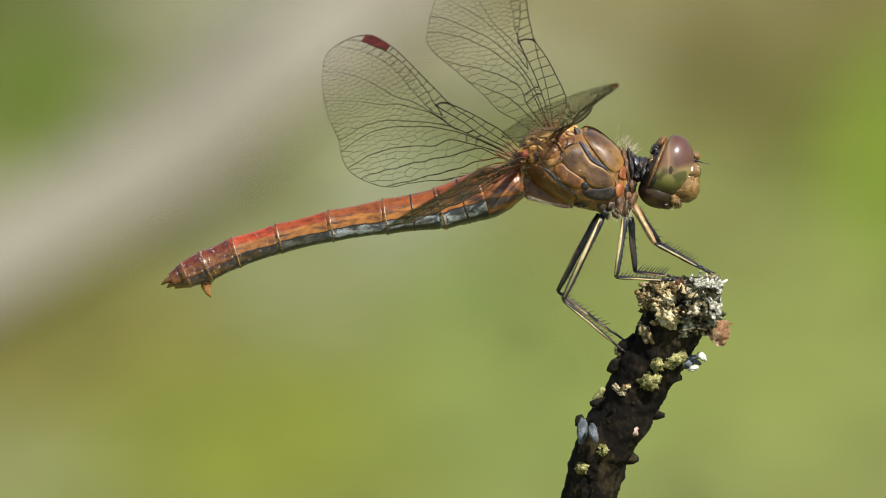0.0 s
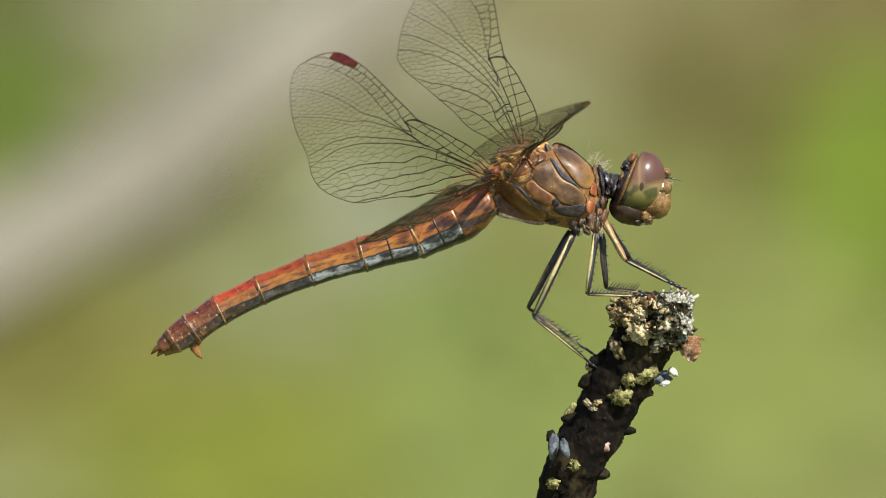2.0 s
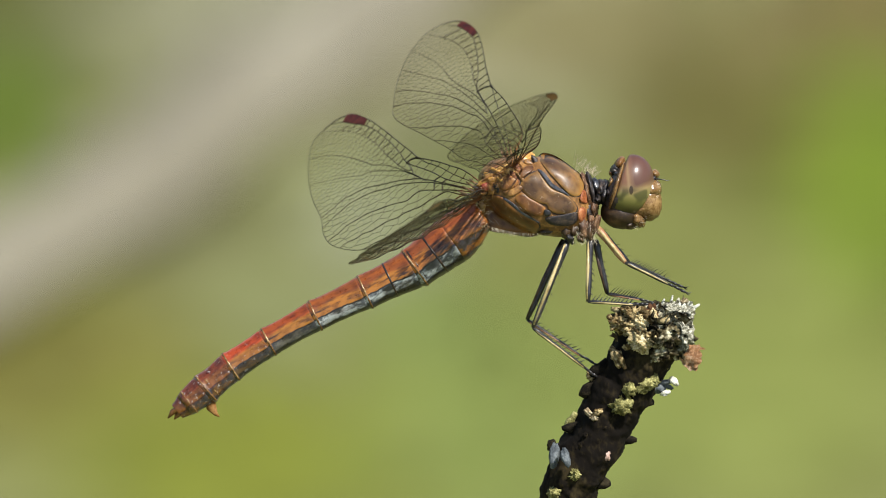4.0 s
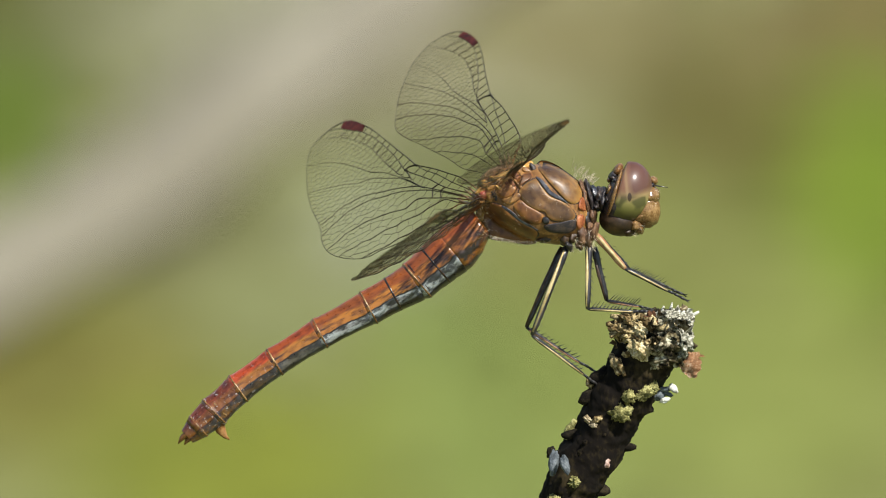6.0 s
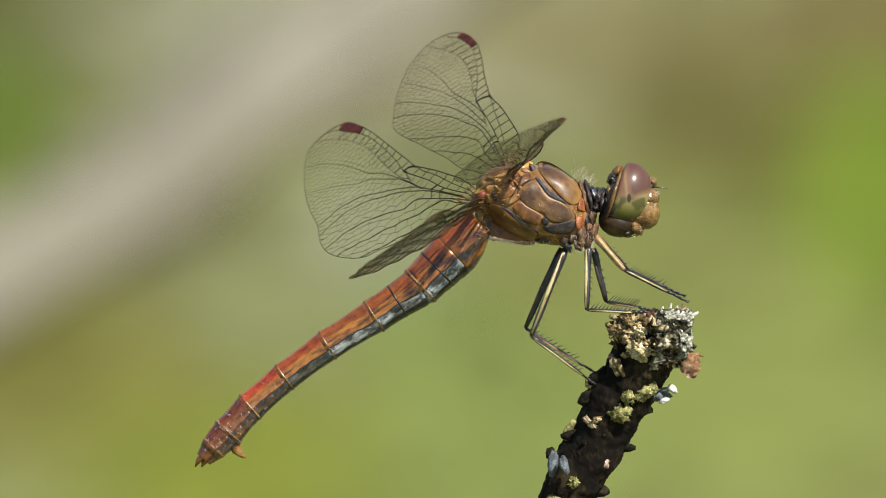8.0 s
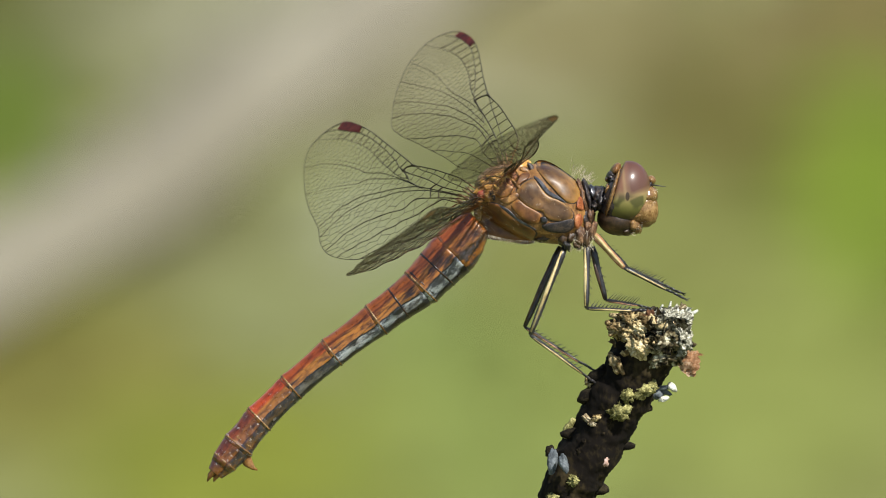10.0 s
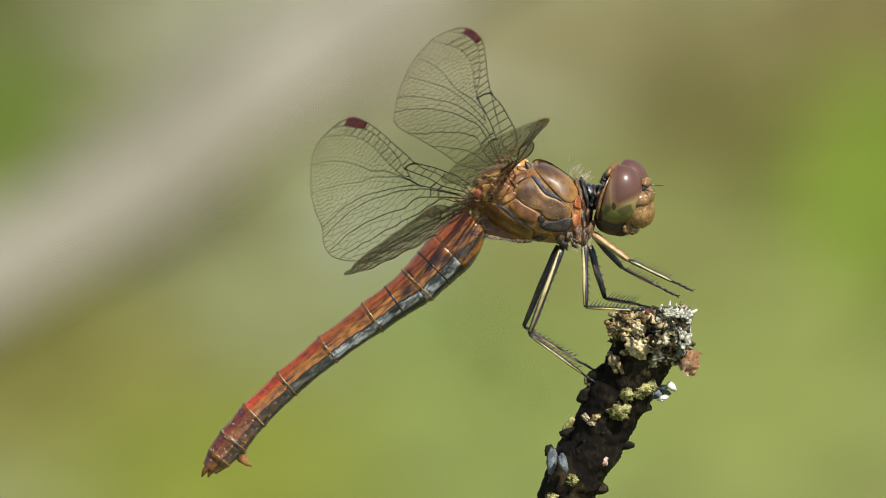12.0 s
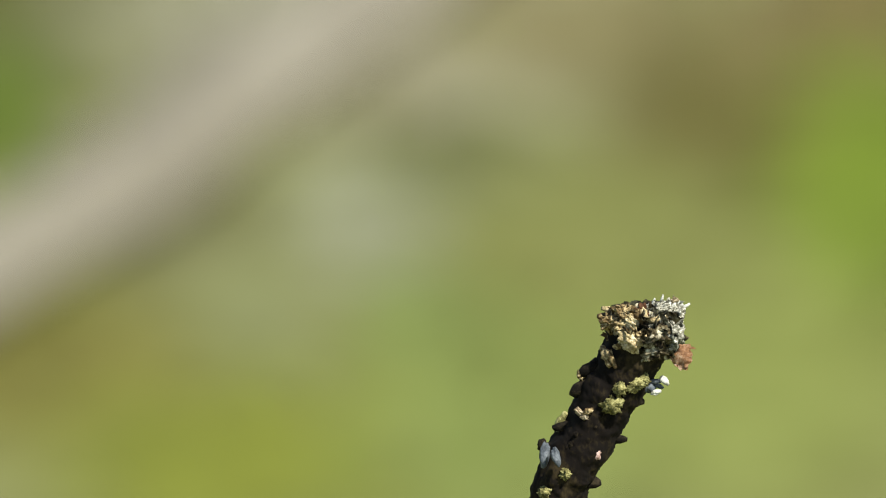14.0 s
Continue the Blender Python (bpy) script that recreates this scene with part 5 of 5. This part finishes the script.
    grid_faces(bm, top, closed=False)
    grid_faces(bm, low, closed=False)
    part("pterostigma", bm, stigma_mat, wing, "dark red wing spot")
    bm = bmesh.new()                                        # reddish stump where the wing meets the thorax
    for y in ((4, 10, 18) if shape is FORE else (2, 8, 16, 25)):
        tube(bm, [(-14 * U, (y * 0.6 + 2) * U, 0), (6 * U, y * U, 0), (30 * U, (y * 1.1) * U, 0), (64 * U, (y * 1.3 - 4) * U, 0)], [3 * U, 3.2 * U, 2.4 * U, 1 * U], 8)
    part("wing_base", bm, CORE_BROWN, wing, "brown wing base")
    return wing


PLAN_FORE, PLAN_HIND = wing_plan(FORE, 11), wing_plan(HIND, 23)
far_hind = build_wing("hind_wing", PLAN_HIND, 1, STIGMA)
far_fore = build_wing("fore_wing", PLAN_FORE, 1, STIGMA)
near_fore = build_wing("fore_wing", PLAN_FORE, -1, STIGMA_LIT)
near_hind = build_wing("hind_wing", PLAN_HIND, -1, STIGMA_LIT)
ROOT = {far_hind: (850, 343, 22), far_fore: (908, 294, 22), near_fore: (914, 301, -26), near_hind: (856, 354, -34)}


def wing_pose(wing, out, chord, span, side):
    """out: where the wing's far end shows from its root, in units right and down; chord: direction of its hind edge."""
    ax, az = out[0] / span, -out[1] / span
    ay = side * math.sqrt(max(0.05, 1 - ax * ax - az * az))
    a = Vector((ax, ay, az)).normalized()
    b = Vector((chord[0], 0, -chord[1])).normalized()
    b.y = -(a.x * b.x + a.z * b.z) / a.y
    b.normalize()
    n = a.cross(b)
    m = Matrix((a, b, n)).transposed().to_4x4()
    return Matrix.Translation(bd(*ROOT[wing])) @ m


# ---- legs ----
LEGS = {  # hip, knee, foot with depths; thickness; colours
    "near_hind": ((1002, 434, -28), (940, 592, -46), (1056, 680, -8), 10, (LEG_BLACK, LEG_YELLOW)),
    "far_hind": ((994, 436, 22), (930, 578, 30), (1051, 658, 2), 9, (LEG_BLACK, LEG_BROWN)),
    "near_mid": ((1041, 428, -28), (1038, 545, -52), (1150, 552, -58), 9, (LEG_BLACK, LEG_YELLOW)),
    "far_mid": ((1050, 436, 22), (1073, 531, 30), (1160, 546, 14), 9, (LEG_BLACK, LEG_BROWN)),
    "near_front": ((1052, 414, -24), (1105, 474, -40), (1216, 532, -30), 10, (LEG_TAN, LEG_YELLOW)),
    "far_front": ((1056, 416, 22), (1112, 474, 34), (1212, 522, 14), 8, (LEG_BLACK, LEG_BROWN)),
}
leg_objects = {}


def build_leg(key):
    hip, knee, foot, thick, (body_mat, stripe_mat) = LEGS[key]
    h, k, f = bd(*hip), bd(*knee), bd(*foot)
    l1, l2 = (k - h).length, (f - k).length
    rng = random.Random(len(key) * 7)

    def bristles(length, r1, spines, slen):
        bm = bmesh.new()
        for i in range(spines):
            z = -length * (0.08 + 0.88 * (i + rng.uniform(-0.2, 0.2)) / spines)
            for s in (-1, 1):
                p = Vector((r1 * 0.6 * U, s * r1 * 0.5 * U, z))
                e = p + Vector((slen, s * slen * 0.55, -slen * 0.75)) * U * rng.uniform(0.75, 1.15)
                tube(bm, [p, e], [0.7 * U, 0.15 * U], 4, caps=False)
        return bm

    def limb(length, r0, r1, stripe, tarsus):
        """A limb along -Z of its own space, +X towards the side of the spines."""
        bm = bmesh.new()
        n = 8
        pts = [(0, 0, -length * i / n) for i in range(n + 1)]
        rad = [(r0 + (r1 - r0) * i / n) * U * (0.75 if i in (0, n) else 1 + 0.08 * math.sin(i * 1.3)) for i in range(n + 1)]
        tube(bm, pts, rad, 10)
        if stripe:
            tube(bm, [(-0.45 * r0 * U, -0.62 * r0 * U, -length * 0.06), (-0.40 * r0 * U, -0.72 * r0 * U, -length * 0.5), (-0.4 * r1 * U, -0.66 * r1 * U, -length * 0.97)],
                 [0.30 * r0 * U, 0.5 * r0 * U, 0.36 * r1 * U], 7, mat=1)
        if tarsus:
            e = Vector((0, 0, -length))
            for j in range(3):
                q = e + Vector((rng.uniform(-1, 1) * 1.5 * U, 0, -tarsus * 0.33 * U))
                tube(bm, [e, (e + q) / 2, q], [2.3 * U, 2.6 * U, 1.8 * U], 7, mat=2)
                e = q
            for s in (-1, 1):
                tube(bm, [e, e + Vector((s * 2 * U, 0, -6 * U)), e + Vector((s * 3 * U + 3 * U, 0, -9 * U))], [1.4 * U, 1.0 * U, 0.3 * U], 5, mat=2)
        return bm

    tars = 34 if "front" in key else 26
    l2b = l2 - tars * U * 1.15
    mats = [body_mat, stripe_mat, LEG_BLACK]
    femur = part("leg", limb(l1, thick * 0.72, thick * 0.5, True, 0), mats, dragonfly,
                 "black leg striped pale yellow" if "front" not in key else "tan and black spiny leg")
    tibia = part("tibia", limb(l2b, thick * 0.38, thick * 0.30, True, tars),
                 [LEG_BLACK, stripe_mat if "far" not in key else LEG_TAN, LEG_BLACK], femur)
    tagged(part("bristle_fringe", bristles(l1, thick * 0.5, 9 if "near" in key else 6, 7), LEG_BLACK, femur), kind="stuff")
    shin_spines = tagged(part("bristle_fringe", bristles(l2b, thick * 0.30, 11, 13 if "mid" in key else 10), LEG_BLACK, femur), kind="stuff")
    leg_objects[key] = (femur, tibia, shin_spines, l1, l2, h, k, f)


def aim(origin, to, hint):
    """A pose at origin with -Z towards to and +X as near hint as can be."""
    z = (origin - to).normalized()
    x = (hint - z * hint.dot(z)).normalized()
    y = z.cross(x)
    return Matrix.Translation(origin) @ Matrix((x, y, z)).transposed().to_4x4()


def leg_pose(key, foot):
    """Poses of thigh and shin (in the thigh's space) that put the foot at a place of the dragonfly's space."""
    femur, tibia, shin_spines, l1, l2, h, k0, f0 = leg_objects[key]
    d = foot - h
    dist = max(abs(l1 - l2) * 1.02, min(d.length, (l1 + l2) * 0.995))
    d = d.normalized()
    bend = k0 - h
    bend = (bend - d * bend.dot(d)).normalized()
    a = (l1 * l1 - l2 * l2 + dist * dist) / (2 * dist)
    k = h + d * a + bend * math.sqrt(max(0, l1 * l1 - a * a))
    tip = h + d * dist
    m1 = aim(h, k, (tip - k).normalized())
    m2 = aim(k, tip, (h - k).normalized())
    return m1, m1.inverted() @ m2


for key in LEGS:
    build_leg(key)


# ---- movement ----
STANCE = [  # seconds, nose down in degrees, shift right and down in units
    (0.0, 5.4, 21.4, -6.0), (0.5, 5.6, 22, -5.2), (1.0, 5.5, 21.4, -4), (1.5, 5.2, 21.3, -2.8), (2.0, 5.2, 20.8, -3.5), (2.4, 5.0, 20.5, -3.4),
    (2.6, 2.6, 14, -2.6), (3.0, 0.8, 3.8, -1.6), (3.2, 0.7, 3.0, -1.4), (5.5, 0.4, 0.8, 0), (6.5, 0, 0, 0), (8.0, 0.4, 0.5, 0.2), (10.5, 0, -1.5, 1.5),
    (11.5, 0, -1.6, 1.5), (12.0, -0.2, -4.2, 0.8), (12.5, -0.2, -3.9, 1.5), (12.6, -0.2, -3, 1.2)]
AWAY = [(12.7, 14, 362, -266, 0), (12.8, 14, 900, -640, 200), (12.9, 5, 1600, -1250, 500), (13.3, -10, 4200, -4000, 2500), (14.0, -12, 8200, -8200, 6000)]


def stance(nose, dx, dy, dz=0.0):
    return W @ Matrix.Translation(at(HUB[0] + dx, HUB[1] + dy, dz)) @ Matrix.Rotation(radians(nose), 4, "Y")


def motions():
    rows = [(t, stance(n, x, y)) for t, n, x, y in STANCE] + [(t, stance(n, x, y, d)) for t, n, x, y, d in AWAY]
    walk(dragonfly, rows)

    droop = [(0.0, -20, -13, -14), (0.5, -17.4, -11.5, -12.6), (1.0, -15.5, -10, -11), (1.5, -14, -8.5, -9), (2.0, -10.5, -6, -5), (2.5, -12, -7.5, -7),
             (3.0, -8, -5, -5.5), (3.2, -7, -4.3, -4.8), (5.5, -0.5, 0, -1.2), (6.5, 0, 0, 0), (7.0, 0.5, 0.9, 1.2), (7.5, 2.3, 2.7, 2.7), (8.0, 4.2, 4.3, 4.8),
             (10.5, 5, 9.5, 8), (11.5, 5.5, 10.6, 8.6), (12.0, 3.5, 7.5, 6.5), (12.5, 2.5, 6.8, 5.5), (12.6, 2.5, 7, 6), (12.7, -14, -14, -12), (14.0, -22, -30, -32)]
    poses = [(t, abdomen_poses(a, b, c)) for t, a, b, c in droop]
    for i, ring in enumerate(rings):
        walk(ring, [(t, p[0] if i == 0 else p[0].inverted() @ p[i]) for t, p in poses])

    turn = [(0.0, 0, 0, 0), (5.7, 0, 0, 0), (5.8, 14, 2, 13), (5.9, 0, 0, 0), (11.7, 0, 0, 0), (11.9, 17, 3, 16), (12.2, 14, 3, 14), (12.35, 2, 0, 1), (14.0, 0, 0, 0)]
    walk(head, [(t, Matrix.Translation(bd(*NECK)) @ Matrix.Rotation(-radians(yaw), 4, "Z") @ Matrix.Rotation(radians(nod), 4, "Y") @ Matrix.Rotation(radians(roll), 4, "X")) for t, yaw, nod, roll in turn])

    def flap(wing, span, side, keys):
        walk(wing, [(t, wing_pose(wing, (x, y), (cx, cy), span, side)) for t, x, y, cx, cy in keys])

    flap(far_hind, 690, 1, [(0.0, -336, -206, -0.75, 0.66), (0.5, -336, -208, -0.76, 0.65), (1.0, -339, -206, -0.76, 0.65), (2.0, -341, -206, -0.76, 0.65), (2.4, -341, -206, -0.76, 0.65),
                            (2.5, -312, -187, -0.70, 0.71), (2.6, -283, -158, -0.69, 0.72), (3.0, -275, -141, -0.67, 0.74), (5.5, -271, -133, -0.68, 0.73), (6.0, -274, -143, -0.67, 0.74), (6.5, -272, -142, -0.684, 0.73),
                            (7.0, -266, -136, -0.70, 0.71), (7.5, -272, -140, -0.67, 0.74), (8.0, -277, -139, -0.68, 0.735), (10.5, -276, -145, -0.66, 0.75), (11.0, -282, -151, -0.65, 0.76),
                            (11.5, -284, -151, -0.65, 0.76), (11.9, -282, -152, -0.65, 0.76), (12.0, -257, -149, -0.65, 0.76), (12.5, -258, -151, -0.71, 0.70), (12.6, -262, -144, -0.70, 0.71),
                            (12.7, -200, -400, -0.9, 0.3), (12.8, -200, 300, -0.9, 0.3), (12.9, -200, -400, -0.9, 0.3), (14.0, -200, -300, -0.9, 0.3)])
    flap(far_fore, 700, 1, [(0.0, -136, -322, -0.955, 0.300), (2.4, -134, -320, -0.955, 0.300), (2.5, -120, -300, -0.930, 0.370), (2.6, -112, -277, -0.900, 0.440), (3.0, -109, -270, -0.895, 0.446), (5.5, -102, -263, -0.900, 0.436), (6.0, -99, -262, -0.882, 0.471), (6.5, -98, -262, -0.883, 0.469), (7.0, -93, -258, -0.894, 0.447), (7.5, -96, -259, -0.881, 0.473), (8.0, -102, -261, -0.892, 0.452), (10.5, -100, -262, -0.889, 0.458), (11.0, -99, -262, -0.879, 0.477), (11.5, -99, -262, -0.875, 0.485), (11.9, -99, -262, -0.870, 0.490), (12.0, -80, -267, -0.909, 0.416), (12.5, -71, -261, -0.894, 0.449), (12.6, -74, -253, -0.902, 0.431),
                            (12.7, -50, -450, -0.95, 0.2), (12.8, -50, 350, -0.95, 0.2), (12.9, -50, -450, -0.95, 0.2), (14.0, -50, -300, -0.95, 0.2)])
    flap(near_fore, 700, -1, [(0.0, 87, -99, -0.927, 0.375), (2.4, 89, -97, -0.927, 0.375), (2.5, 79, -105, -0.932, 0.364), (2.6, 65, -121, -0.938, 0.348), (2.8, 37, -149, -0.945, 0.326), (3.0, 42, -141, -0.943, 0.333),
                              (3.2, 47, -136, -0.941, 0.339), (5.3, 59, -119, -0.932, 0.364), (5.4, 59, -117, -0.932, 0.364), (5.5, 33, -153, -0.955, 0.296), (5.6, 61, -115, -0.932, 0.364), (6.0, 85, -91, -0.923, 0.385), (6.5, 80, -96, -0.927, 0.375),
                              (8.0, 78, -97, -0.927, 0.375), (10.5, 64, -101, -0.927, 0.375), (11.5, 62, -106, -0.927, 0.375), (12.0, 54, -91, -0.923, 0.385), (12.2, 54, -103, -0.932, 0.364), (12.3, 55, -117, -0.938, 0.348), (12.5, 58, -93, -0.927, 0.375), (12.6, 55, -103, -0.927, 0.375),
                              (12.7, 60, -400, -0.95, 0.20), (12.8, 60, 300, -0.95, 0.20), (12.9, 60, -400, -0.95, 0.20), (14.0, 60, -200, -0.95, 0.20)])
    flap(near_hind, 690, -1, [(0.0, -108, 45, -0.766, 0.642), (2.4, -108, 45, -0.766, 0.642), (2.5, -88, 62, -0.620, 0.785), (2.6, -108, 35, -0.803, 0.596), (3.0, -108, 33, -0.806, 0.592), (5.4, -108, 35, -0.771, 0.636), (5.5, -104, 19, -0.805, 0.594), (5.6, -108, 37, -0.771, 0.636),
                              (6.0, -108, 41, -0.760, 0.650), (6.5, -110, 38, -0.769, 0.639), (8.0, -110, 41, -0.769, 0.639), (10.5, -114, 31, -0.783, 0.622), (11.5, -116, 27, -0.788, 0.615), (12.5, -110, 33, -0.769, 0.639),
                              (12.6, -110, 33, -0.769, 0.639), (12.7, -40, -350, -0.95, 0.3), (12.8, -40, 300, -0.95, 0.3), (12.9, -40, -350, -0.95, 0.3), (14.0, -40, -200, -0.95, 0.3)])

    still = stance(0, 0, 0)
    for key in LEGS:
        femur, tibia, shin_spines, l1, l2, h, k0, f0 = leg_objects[key]
        keys = []
        for t, n, x, y in STANCE:
            grip = f0.copy()
            if key == "near_front":
                grip += Vector((0, 0, -13 * U)) if t < 2.5 else Vector((14 * U, 0, 13 * U)) if 11.9 <= t <= 12.7 else Vector((0, 0, 0))
            if key == "far_front":
                grip += Vector((0, 0, -18 * U)) if t < 2.5 else Vector((-10 * U, 0, -5 * U)) if 11.9 <= t <= 12.7 else Vector((0, 0, 0))
            keys.append((t, leg_pose(key, stance(n, x, y).inverted() @ (still @ grip))))
        trail = h + Vector((-150, 0, -120)) * U * (1 if "hind" in key else 0.7)
        keys += [(12.7, leg_pose(key, trail)), (14.0, leg_pose(key, trail))]
        walk(femur, [(t, p[0]) for t, p in keys])
        walk(tibia, [(t, p[1]) for t, p in keys])
        walk(shin_spines, [(t, p[1]) for t, p in keys])


motions()
